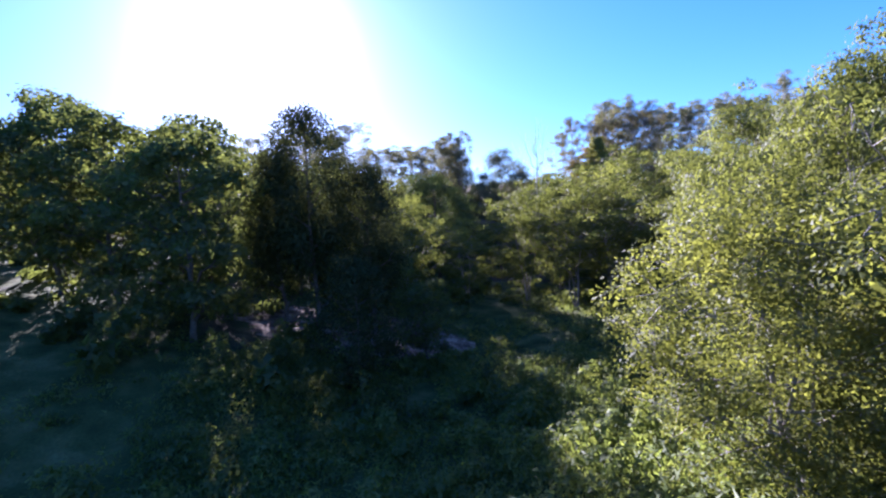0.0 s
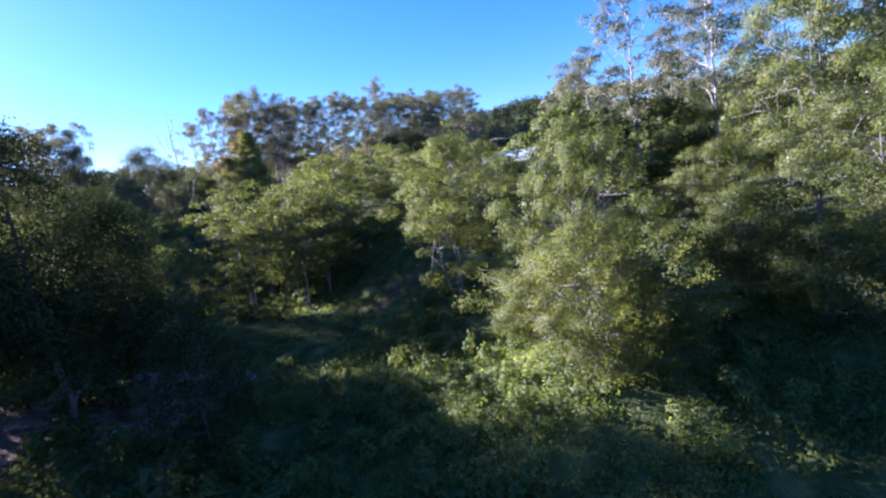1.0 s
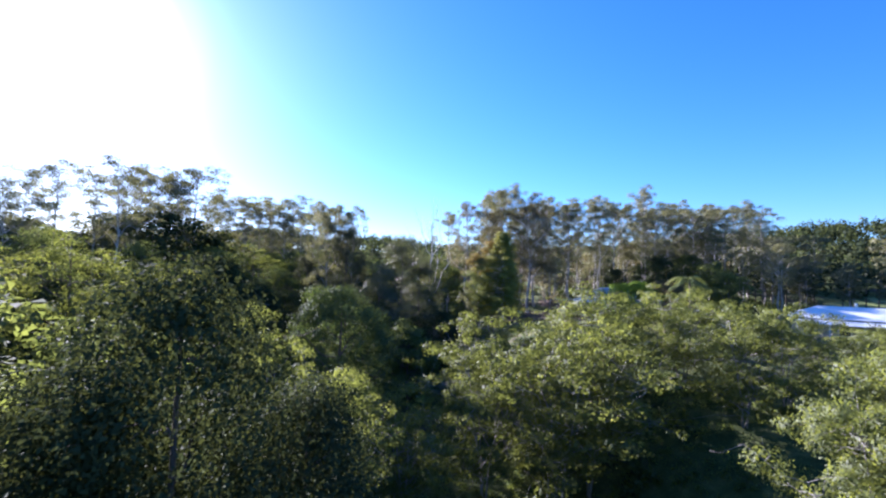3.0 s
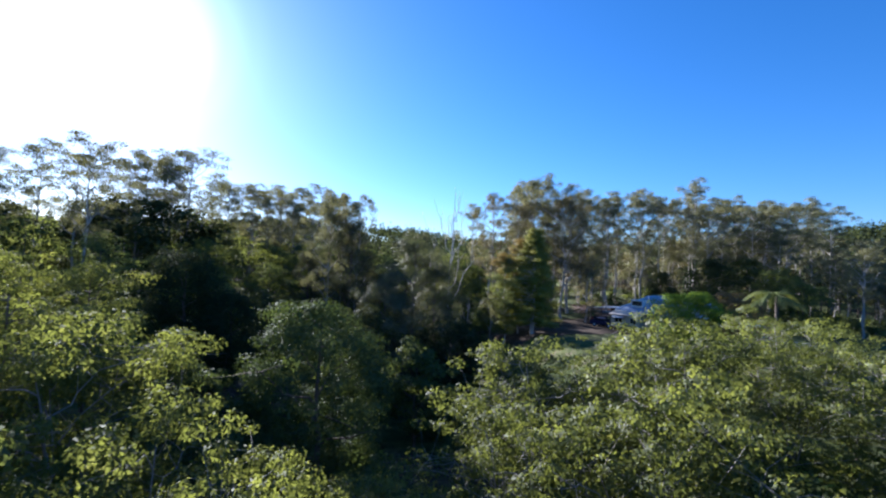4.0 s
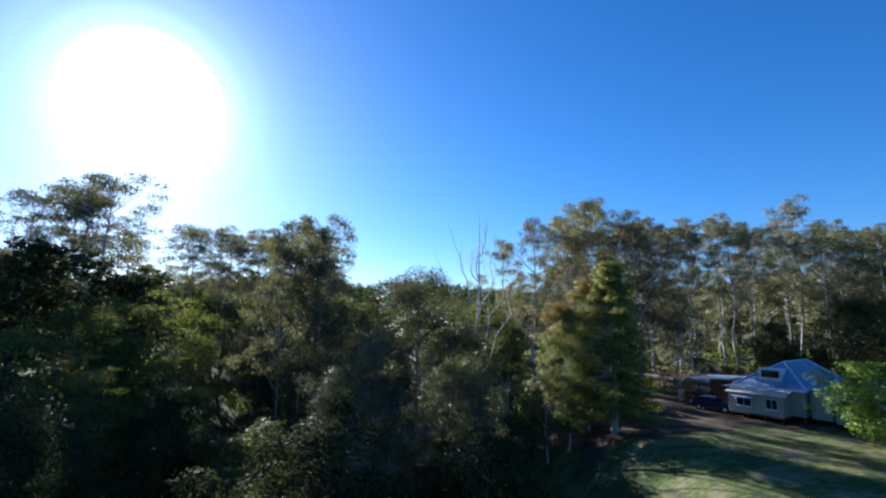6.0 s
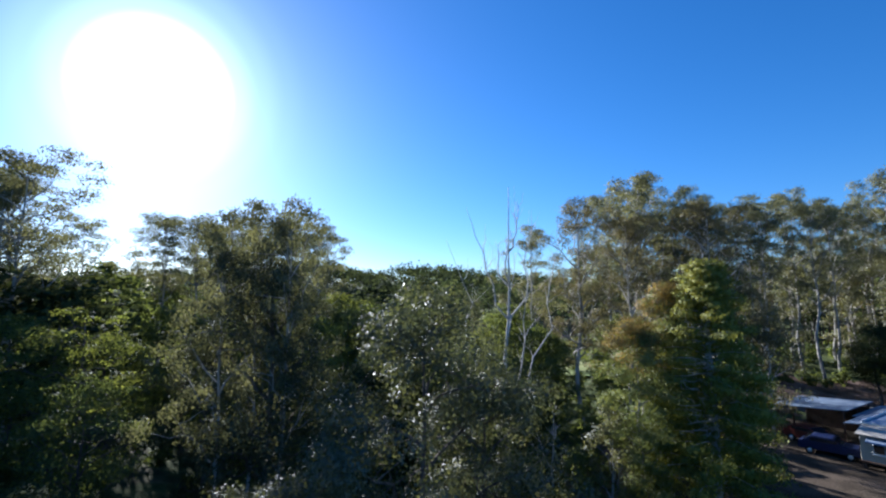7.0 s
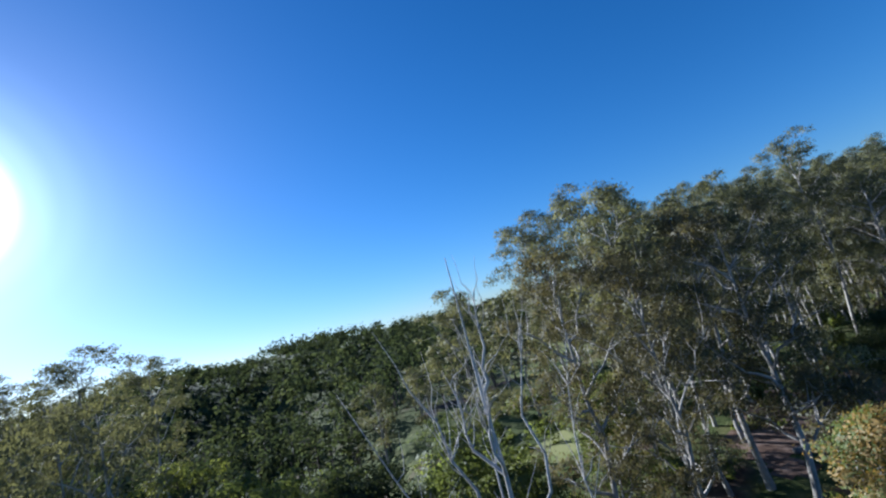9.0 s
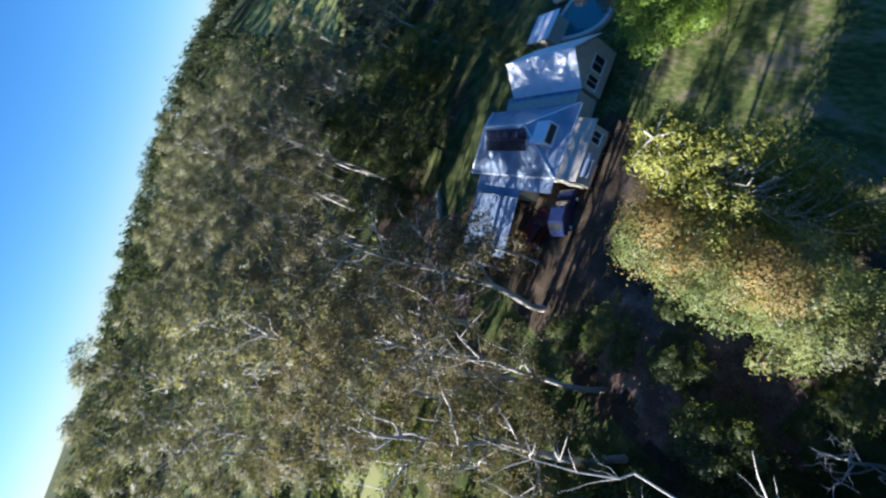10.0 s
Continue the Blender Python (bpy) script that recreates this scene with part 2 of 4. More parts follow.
def ground_material():
    """Grass, dry grass and bare brown earth, mixed by patches."""
    m, ns, ls, bsdf = nodes_of("ground_cover")
    tc = ns.new("ShaderNodeTexCoord")
    def noise_node(scale, detail=5):
        n = ns.new("ShaderNodeTexNoise")
        n.inputs["Scale"].default_value, n.inputs["Detail"].default_value = scale, detail
        ls.new(tc.outputs["Object"], n.inputs["Vector"])
        return n
    big, mid, fine = noise_node(0.09), noise_node(0.7), noise_node(9.0)
    grass = ramp(ns, [(0.3, (0.035, 0.048, 0.016)), (0.5, (0.07, 0.088, 0.028)), (0.7, (0.14, 0.14, 0.055))])
    earth = ramp(ns, [(0.3, (0.04, 0.028, 0.02)), (0.5, (0.08, 0.056, 0.04)), (0.7, (0.14, 0.108, 0.08))])
    ls.new(mid.outputs["Fac"], grass.inputs["Fac"])
    ls.new(mid.outputs["Fac"], earth.inputs["Fac"])
    mask = ramp(ns, [(0.56, (0, 0, 0)), (0.66, (1, 1, 1))])
    ls.new(big.outputs["Fac"], mask.inputs["Fac"])
    mix = ns.new("ShaderNodeMixRGB")
    ls.new(mask.outputs[0], mix.inputs["Fac"])
    ls.new(grass.outputs[0], mix.inputs["Color1"])
    ls.new(earth.outputs[0], mix.inputs["Color2"])
    tone = ns.new("ShaderNodeMixRGB")
    tone.blend_type = "OVERLAY"
    tone.inputs["Fac"].default_value = 0.6
    ls.new(mix.outputs[0], tone.inputs["Color1"])
    ls.new(fine.outputs["Fac"], tone.inputs["Color2"])
    ls.new(tone.outputs[0], bsdf.inputs["Base Color"])
    bsdf.inputs["Roughness"].default_value = 0.95
    bsdf.inputs["Specular IOR Level"].default_value = 0.1
    b = ns.new("ShaderNodeBump")
    b.inputs["Strength"].default_value, b.inputs["Distance"].default_value = 0.8, 0.12
    ls.new(fine.outputs["Fac"], b.inputs["Height"])
    ls.new(b.outputs[0], bsdf.inputs["Normal"])
    return m


GROUND = ground_material()
ground = tagged(new("ground", build_ground()), "rough grassy valley ground with bare brown earth patches", "ground", kind="structure")


# ---- trees ----
def tube(path, radii, sides=6):
    """Verts and faces of a tapered tube along a path."""
    path = np.asarray(path, float)
    verts, faces = [], []
    n = len(path)
    for i in range(n):
        t = path[min(i + 1, n - 1)] - path[max(i - 1, 0)]
        t = t / (np.linalg.norm(t) + 1e-9)
        a = np.cross(t, (0.3, 0.95, 0.1))
        a /= np.linalg.norm(a) + 1e-9
        b = np.cross(t, a)
        for k in range(sides):
            w = 2 * math.pi * k / sides
            verts.append(path[i] + radii[i] * (math.cos(w) * a + math.sin(w) * b))
    for i in range(n - 1):
        for k in range(sides):
            k2 = (k + 1) % sides
            faces.append((i * sides + k, i * sides + k2, (i + 1) * sides + k2, (i + 1) * sides + k))
    faces.append(tuple(range((n - 1) * sides, n * sides)))
    return verts, faces


class Wood:
    """Gathers tubes into one mesh."""
    def __init__(self):
        self.verts, self.faces = [], []

    def add(self, path, radii, sides=6):
        v, f = tube(path, radii, sides)
        o = len(self.verts)
        self.verts += v
        self.faces += [tuple(i + o for i in q) for q in f]

    def mesh(self, name, material):
        return mesh_of(name, self.verts, self.faces, material, True)


def bend(rng, a, b, steps, wobble, sag=0.0):
    """A crooked path from a to b."""
    a, b = np.asarray(a, float), np.asarray(b, float)
    L = np.linalg.norm(b - a)
    out = []
    off = np.zeros(3)
    for i in range(steps + 1):
        f = i / steps
        if 0 < i < steps:
            off = off * 0.6 + rng.normal(0, wobble * L, 3)
        else:
            off = np.zeros(3) if i == 0 else off * 0.3
        p = a + (b - a) * f + off * math.sin(math.pi * min(f + 0.15, 1))
        p[2] += sag * L * math.sin(math.pi * f)
        out.append(p)
    return np.array(out)


def leaves(rng, blobs, count, length, width, hang=0.0, shell=0.55, flat=0.5, soft=0.6, cap=0.0):
    """Loose leaves spread through blobs (centre, radii), denser towards their skin. hang: how far leaves droop; cap: the share gathered on the blobs' tops."""
    vol = np.array([b[1][0] * b[1][1] * b[1][2] for b in blobs]) ** 0.75
    n_each = np.maximum(6, (count * vol / vol.sum()).astype(int))
    middle = np.mean([b[0] for b in blobs], axis=0)
    out = []
    for (c, r), n in zip(blobs, n_each):
        d = rng.normal(size=(n, 3))
        d /= np.linalg.norm(d, axis=1)[:, None]
        d[:, 2] = np.where(rng.random(n) < cap, np.abs(d[:, 2]), d[:, 2])
        rad = shell + (1 - shell) * rng.random(n) ** 0.5
        rad *= 1 + 0.18 * rng.normal(size=n)
        p = np.asarray(c) + d * rad[:, None] * np.asarray(r)
        nor = d * 0.9 + rng.normal(size=(n, 3)) * 0.55 + np.array([0, 0, flat])
        nor /= np.linalg.norm(nor, axis=1)[:, None]
        along = np.cross(nor, rng.normal(size=(n, 3)))
        along += np.array([0, 0, -hang])
        along /= np.linalg.norm(along, axis=1)[:, None]
        side = np.cross(nor, along)
        side /= np.linalg.norm(side, axis=1)[:, None] + 1e-9
        s = (0.6 + 0.8 * rng.random(n))[:, None]
        L, W = along * length * s * 0.5, side * width * s * 0.55
        away = p - middle
        away /= np.linalg.norm(away, axis=1)[:, None] + 1e-9
        turned = d * soft + away * soft * 0.5 + nor * (1 - soft) + np.array([0, 0, 0.1])
        turned /= np.linalg.norm(turned, axis=1)[:, None] + 1e-9
        flip = np.where((np.cross(2 * L - W, -2 * W) * turned).sum(1) < 0, -1.0, 1.0)[:, None]
        out.append(np.stack([p - L + W * flip, p + L, p - L - W * flip, turned], 1))
    return np.concatenate(out)


def tree(name, label, category, seed, height, trunk_r, clear, limbs, spread, blob, count, leaf, leaf_mat, bark,
         stems=1, lean=0.0, crown_low=0.0, top=0.9, sub=3, hang=0.0, flat=0.5, limb_up=0.5, wobble=0.05, fill=0, twig=0, group="", lite=False, cap=0.0, shell=0.55, round_top=0.55, turned=None):
    """A tree at the origin: crooked tapering stems, limbs that end in leafy clumps, and the clumps' leaves."""
    rng = np.random.default_rng(seed)
    wood, blobs = Wood(), []
    fine = 3 if lite else 5
    for s in range(stems):
        turn = rng.random() * 6.28
        out = lean * height * (0.5 + rng.random()) if stems > 1 else lean * height
        foot = np.array([math.cos(turn), math.sin(turn), 0]) * (0.25 * s * trunk_r * 3)
        tip = np.array([math.cos(turn) * out, math.sin(turn) * out, height * top * (1 if s == 0 else 0.75 + 0.2 * rng.random())])
        path = bend(rng, foot - np.array([0, 0, 0.6]), tip, 9, 0.011)
        radii = [trunk_r * (1.25 if i == 0 else 1) * (1 - 0.85 * (i / 9) ** 0.9) * (1 if s == 0 else 0.7) for i in range(10)]
        wood.add(path, radii, 8)
        nl = max(2, limbs // stems)
        for k in range(nl):
            f = clear + (1 - clear) * (k + rng.random() * 0.8) / nl
            f = min(f, 0.98)
            i = f * 9
            a = path[int(i)] + (path[min(int(i) + 1, 9)] - path[int(i)]) * (i - int(i))
            ang = k * 2.4 + rng.random() * 0.9
            prof = math.sin(math.pi * min(0.98, 0.18 + 0.78 * (f - clear) / (1.001 - clear))) ** 0.7
            reach = spread * prof * (0.65 + 0.5 * rng.random())
            up = limb_up * reach * (0.5 + rng.random()) + 0.3
            b = a + np.array([math.cos(ang) * reach, math.sin(ang) * reach, up])
            b[2] = min(b[2], max(a[2] + 0.12 * reach, height - blob[2] * 0.6 - round_top * reach * reach / spread * (0.5 + rng.random())))
            lp = bend(rng, a, b, 6, wobble)
            r0 = trunk_r * (0.5 - 0.25 * f)
            wood.add(lp, [max(0.012, r0 * (1 - 0.88 * j / 6)) for j in range(7)], fine)
            blobs.append((lp[-1], np.array(blob) * (0.7 + 0.6 * rng.random())))
            for q in range(sub):
                g = 2 + rng.integers(0, 4)
                c = lp[g] + rng.normal(0, 1, 3) * np.array([1, 1, 0.55]) * reach * 0.42 + np.array([0, 0, 0.15 * reach])
                far2 = (c[0] - a[0]) ** 2 + (c[1] - a[1]) ** 2
                c[2] = max(crown_low * height, min(c[2], max(lp[g][2], height - blob[2] * 0.5 - round_top * far2 / spread * (0.5 + rng.random()))))
                wood.add(bend(rng, lp[g], c, 3, wobble), [max(0.008, r0 * 0.42 * (1 - 0.8 * j / 3)) for j in range(4)], 3)
                blobs.append((c, np.array(blob) * (0.55 + 0.6 * rng.random())))
            for q in range(twig):
                g = 3 + rng.integers(0, 4)
                c = lp[g] + rng.normal(0, 1, 3) * np.array([1, 1, 0.6]) * min(reach, 3.0) * 0.3
                wood.add(bend(rng, lp[g], c, 4, 0.08), [0.02, 0.016, 0.012, 0.008, 0.004], 3)
    for k in range(fill):
        d = rng.normal(size=3)
        d /= np.linalg.norm(d)
        lo = crown_low * height
        c = np.array([d[0] * spread * 0.72, d[1] * spread * 0.72, (lo + height) / 2 + d[2] * (height - lo) * 0.4])
        blobs.append((c, np.array(blob) * (0.7 + 0.7 * rng.random())))
    root = thing(name, label, category, group)
    child("trunk", wood.mesh("trunk", bark), root)
    data = leaves(rng, blobs, count, leaf[0], leaf[1], hang, shell, flat, cap=cap)
    if turned:
        patch = np.array([noise.noise(Vector(p) * 0.45) for p in data[:, 1]])
        autumn = data[:, 1, 2] / height + 0.35 * patch + rng.normal(0, 0.1, len(data)) > 0.85
        child("turned_leaves", leaf_mesh("turned_leaves", data[autumn], turned), root, "orange leaves at the top of the crown")
        data = data[~autumn]
    child("crown", leaf_mesh("crown", data, leaf_mat), root)
    return root


KINDS = {}


def gum(seed, mat, count, h, clear, label, spread=0.17, leaf=(0.35, 0.14), lite=False):
    """A gum: a clear pale stem, steep limbs, and separate rounded caps of leaves with sky between them."""
    return tree("eucalyptus_tree", label, "tree", seed, h, 0.25, clear, 12 if lite else 15, h * spread, (1.35, 1.35, 0.8) if lite else (1.1, 1.1, 0.7), count,
                leaf, mat, PALE_BARK, sub=3 if lite else 4, hang=0.5, flat=0.25, limb_up=0.95, wobble=0.05, lite=lite, cap=0.5, shell=0.5, round_top=0.75)


def thin_gum(seed, count, label):
    """A slender gum whose fine brownish leaves hang in loose sprays along long pale limbs."""
    return tree("eucalyptus_tree", label, "tree", seed, 26.0, 0.33, 0.3, 16, 4.6, (1.15, 1.15, 0.75), count,
                (0.23, 0.085), BROWN_GUM_LEAF, PALE_BARK, sub=5, hang=0.7, flat=0.2, limb_up=1.0, wobble=0.05, cap=0.3, shell=0.35, twig=2)


def dome(seed, mat, count, label, h=12.0, spread=4.6, low=0.1, leaf=(0.15, 0.09), blob=(0.85, 0.85, 0.6), fill=150):
    """A dense rounded crown of many small knobs of leaves."""
    return tree("broadleaf_tree", label, "tree", seed, h, 0.22, 0.2, 10, spread * 0.8, blob, count, leaf, mat, BROWN_BARK, crown_low=low, sub=2, fill=fill, flat=0.6, cap=0.5, shell=0.6)


def broadleaf(seed, mat, count, label, h=12.0, blob=(1.0, 1.0, 0.65), fill=12, spread=3.8, low=0.14, leaf=(0.285, 0.165), lite=False):
    return tree("broadleaf_tree", label, "tree", seed, h, 0.2, 0.15, 11 if lite else 15, spread, blob, count, leaf, mat, BROWN_BARK, crown_low=low, sub=3, fill=fill, flat=0.6, lite=lite, cap=0.45, shell=0.62)


def feathery(seed, mat, count, label, h=15.0):
    """A tree whose leaves lie in separate soft-edged pads, one above another."""
    return tree("broadleaf_tree", label, "tree", seed, h, 0.2, 0.12, 17, 4.4, (1.25, 1.25, 0.55), count, (0.2, 0.105), mat, BROWN_BARK, crown_low=0.1, sub=2, fill=26, flat=0.7, limb_up=0.45, cap=0.75, shell=0.6)


def near_wattle(seed):
    return tree("wattle_tree", "yellow-green wattle with fine leaves and grey forked stems", "tree", seed, 11.0, 0.095, 0.2, 26, 3.9, (0.8, 0.8, 0.42), 41000, (0.12, 0.058),
                WATTLE_LEAF, GREY_TWIG, stems=3, lean=0.12, crown_low=0.12, sub=4, fill=14, flat=0.5, twig=5, top=0.82)


def wattle(seed, count):
    return tree("wattle_tree", "spreading yellow-green wattle with grey bare twigs", "tree", seed, 11.0, 0.1, 0.2, 24, 4.4, (0.8, 0.8, 0.38), count, (0.18, 0.09),
                WATTLE_LEAF, GREY_TWIG, stems=3, lean=0.14, crown_low=0.1, sub=4, fill=8, flat=0.5, twig=3, top=0.8)


OLIVE, BROWNISH = "tall pale-trunked gum tree with an open olive crown", "pale-limbed gum tree with a thin brownish-olive crown"
DARKLY, MIDDLE = "dense dark green rainforest tree beside the creek", "mid-green broad-leaved tree with a rounded crown"
MAKERS = {
    "gum": [lambda s=s: gum(s, GUM_LEAF, 10000, 28.0, 0.42, OLIVE, leaf=(0.24, 0.11)) for s in (11, 12, 13, 14)],
    "gum_far": [lambda s=s: gum(s, GUM_LEAF, 2600, 22.0, 0.35, OLIVE, leaf=(0.5, 0.26), lite=True) for s in (15, 16, 17)],
    "young_gum": [lambda s=s: gum(s, GUM_LEAF if s % 2 else BROWN_GUM_LEAF, 3600, 15.0, 0.12, "young gum with a thin olive crown below the tall row", 0.2, (0.34, 0.16), True) for s in (18, 19, 25)],
    "gum_brown": [lambda s=s: thin_gum(s, 16500, BROWNISH) for s in (21, 22)],
    "dark": [lambda s=s: broadleaf(s, DARK_LEAF, 13500, DARKLY, 13.0, (1.1, 1.1, 0.75), 30, 4.2, 0.06, (0.22, 0.135)) for s in (31, 32, 33)],
    "broad": [lambda s=s: broadleaf(s, BROAD_LEAF, 9500, MIDDLE) for s in (41, 42, 43)],
    "broad_far": [lambda s=s: broadleaf(s, BROAD_LEAF if s % 2 else DARK_LEAF, 2200, MIDDLE if s % 2 else DARKLY, 14.0, (1.3, 1.3, 0.9), 14, 4.4, 0.05, (0.6, 0.36), True) for s in (44, 45, 46, 47)],
    "vine": [lambda s=s: tree("eucalyptus_tree", "tall gum tree hung with dark climbing vines", "tree", s, 22.0, 0.34, 0.2, 20, 3.4, (1.05, 1.05, 0.9), 44000, (0.13, 0.07), VINE_LEAF, BROWN_BARK,
                              sub=4, hang=0.4, flat=0.3, limb_up=0.7, crown_low=0.1, fill=6) for s in (71, 72)],
    "glossy": [lambda s=s: broadleaf(s, GLOSSY_LEAF, 54000, "glossy-leaved rainforest tree on the creek bank", 13.0, (0.8, 0.8, 0.55), 55, 4.2, 0.05, (0.095, 0.055)) for s in (34, 35)],
    "rust": [lambda s=s: broadleaf(s, RUST_LEAF, 13000, "rounded tree with rusty brown leaves on the lawn", 8.0, (0.9, 0.9, 0.55), 14, 4.0, 0.12, (0.2, 0.12)) for s in (49,)],
    "bright": [lambda s=s: broadleaf(s, BRIGHT_LEAF, 26000, "bright green broad-domed tree with layered foliage", 9.0, (1.0, 1.0, 0.7), 70, 4.6, 0.03, (0.2, 0.12)) for s in (48,)],
    "dome": [lambda s=s: dome(s, DEEP_LEAF, 60000, "dense dome-shaped broad-leaved tree with sunlit upper leaves", 12.0, 5.2, 0.02, (0.12, 0.07), (0.75, 0.75, 0.55), 190) for s in (36,)],
    "dark_dome": [lambda s=s: dome(s, DARK_LEAF, 34000, "dense dark green tree with a heavy rounded crown", 13.0, 3.6, 0.2, (0.14, 0.085), (0.95, 0.95, 0.8), 130) for s in (37, 38)],
    "feathery": [lambda s=s: feathery(s, FEATHER_LEAF if s % 2 else BROAD_LEAF, 13000, "yellow-green tree with soft layered pads of fine leaves" if s % 2 else "mid-green tree with soft layered pads of leaves") for s in (101, 103, 104)],
    "near_bush": [lambda s=s: tree("wattle_bush", "large yellow-green wattle bush with grey twigs showing below", "bush", s, 8.0, 0.09, 0.06, 26, 3.1, (0.75, 0.75, 0.5), 72000, (0.09, 0.05), FEATHER_LEAF, GREY_TWIG,
                                   stems=4, lean=0.14, crown_low=0.03, sub=5, fill=60, flat=0.5, twig=6) for s in (83,)],
    "bush": [lambda s=s: tree("wattle_bush", "dense low wattle bush leafy down to the weeds", "bush", s, 6.0, 0.07, 0.08, 20, 2.7, (0.8, 0.8, 0.5), 24000, (0.125, 0.06), WATTLE_LEAF, GREY_TWIG,
                              stems=3, lean=0.15, crown_low=0.03, sub=4, fill=14, flat=0.5, twig=2) for s in (81, 82)],
    "near_wattle": [lambda s=s: near_wattle(s) for s in (54, 55)],
    "wattle": [lambda s=s: wattle(s, 15500) for s in (51, 52, 53)],
}


def plant(kind, places, group):
    """Sets trees of a kind at (x, y, height, crown scale); builds each template once and copies it."""
    made = KINDS.setdefault(kind, [])
    rng = np.random.default_rng(len(kind) * 7 + len(places))
    for i, (x, y, h, w) in enumerate(places):
        turn = rng.random() * 360
        makers = MAKERS[kind]
        if len(made) < len(makers):
            ob = makers[len(made)]()
            made.append(ob)
            ob["built"] = max(v.co.z for c in ob.children for v in c.data.vertices)
            fresh = True
        else:
            ob, fresh = made[i % len(made)], False
        s = h / ob["built"]
        m = pose(x, y, gz(x, y) - 0.1, 0, 0, turn) @ Matrix.Diagonal((s * w, s * w, s, 1))
        if fresh:
            ob.matrix_basis = m
            tagged(ob, group=group)
        else:
            keep = ob.scale.copy()
            ob.scale = (1, 1, 1)
            new_ob = copy_thing(ob, m)
            ob.scale = keep
            tagged(new_ob, group=group)


def to_top(rows):
    """Places given by the height of the tree's tip above the zero level, turned into tree heights."""
    return [(x, y, top - gz(x, y), w) for x, y, top, w in rows]


# ---- the woods: x, y, height, crown scale ----
plant("gum", to_top([(38, 104, 32.6, 0.9), (41, 109, 31, 0.9), (45, 107, 30, 0.9), (49.5, 119, 36.5, 0.9), (53, 110, 30, 1), (58, 108, 30.5, 0.9), (62, 114, 31.5, 0.9), (68, 110, 31.5, 1), (67, 117, 34, 1),
                     (75, 113, 33, 0.9), (80, 117, 33.5, 0.9), (83, 111, 37.5, 0.9), (88, 117, 33, 0.9), (93, 114, 34, 1), (98, 112, 33, 0.9), (103, 117, 34, 0.9)]), "gum trees in a row behind the house")
plant("gum", to_top([(109, 114, 35, 1), (114, 118, 34, 0.9), (120, 115, 35.5, 0.9), (127, 116, 37.5, 1), (135, 122, 37, 1), (31.5, 118, 28.5, 0.9), (46, 123, 35.5, 0.9), (56, 120, 32, 1), (94, 122, 34, 1)]), "gum trees in a row behind the house")
plant("gum", to_top([(42, 116, 33, 0.9), (52.5, 115, 34.2, 0.8), (57, 116, 32.6, 0.8), (61, 121, 34.8, 0.85), (64.5, 118, 33.2, 0.8), (71, 115, 34.6, 0.8), (77, 121, 36, 0.85), (85, 121, 34.6, 0.85), (91, 120, 36.2, 0.8), (99, 119, 35.2, 0.85), (106, 121, 37, 0.85), (117, 121, 36.5, 0.9)]), "gum trees in a row behind the house")
plant("young_gum", to_top([(48, 113, 22, 1), (55, 114, 21, 1), (61, 118, 23, 1), (66, 121, 22, 1), (73, 118, 23, 1), (79, 114, 22, 1), (84, 118, 24, 1), (91, 113, 23, 1), (97, 116, 24, 1), (104, 113, 24, 1), (112, 118, 25, 1)]), "young gums below the row")
plant("gum", to_top([(-2.5, 152.6, 35, 1.1), (-8.5, 150, 33.5, 1.1), (-15, 148, 33, 1.1), (4, 160, 33, 1), (-22, 145, 33, 1.1)]), "gum trees on the left bank")
plant("gum", to_top([(-20, 107, 32.2, 1.15), (-23.5, 110, 30.5, 1.1), (-26.5, 88.5, 28.8, 1.1), (-26, 115.5, 32, 1.05), (-30, 112, 31, 1), (-10.5, 133, 29.5, 1), (1.5, 110, 28, 0.7), (2.6, 88, 24.3, 0.62), (4.5, 86.4, 23.9, 0.6), (0.9, 88, 23.4, 0.7), (-8, 136, 31, 1), (-14, 134, 31, 1), (-19, 137, 31.5, 1), (-1, 135, 29.5, 1), (4, 124, 28.5, 0.9), (-31, 123, 34.5, 1), (-26, 129, 29.5, 1), (-5, 130, 27.5, 0.9),
                     (-34, 104, 29, 1.1), (-38, 92, 27, 1), (-42, 112, 32, 1), (-33, 76, 22, 1)]), "gum trees on the left bank")
plant("gum", [(25.5, 14.5, 20, 0.9), (30.5, 10.5, 20.5, 0.9), (35.4, 22.8, 17.5, 1.1), (39.7, 13.4, 22, 0.95), (44, 8, 20, 1)], "gum trees beyond the meadow")
plant("gum_brown", [(33.4, 99.5, 21, 0.75), (42, 99, 22, 1), (47, 105, 23, 1), (29.5, 101.5, 22.4, 0.85), (38.5, 104.5, 22, 0.85)], "gum trees with brown-tinged crowns")
plant("vine", to_top([(3.6, 86.8, 21.2, 1.05), (-1.5, 95, 17, 0.9)]), "vine-hung trees by the creek")
plant("glossy", to_top([(10.6, 80, 19.5, 0.85), (6.5, 76, 14.5, 0.8), (13.5, 81, 16, 0.8)]), "glossy trees on the creek bank")
plant("dark_dome", [(67, 102.8, 9.6, 1.25)], "dark trees along the creek")
plant("dark_dome", to_top([(-12.4, 73.2, 15.7, 1.2), (-8, 70, 12.5, 1.1)]), "dark trees along the creek")
# The first, at (-4.5, 22.5), is an added tree, there to shade the meadow.
plant("dark", [ (-4.5, 22.5, 7.5, 0.85), (4, 73, 12, 1), (14, 75, 10, 1),
               (-5, 84, 9, 1.1), (18, 84, 9, 1), (9, 97, 14, 1), (71, 95, 13, 1.2), (77, 99, 13, 1.1)], "dark trees along the creek")
plant("dark_dome", [(-8.2, 29.0, 15.6, 0.78), (-5.0, 30.5, 12.6, 0.85), (-10.8, 30.5, 12.2, 0.85)], "dark trees beside the meadow")
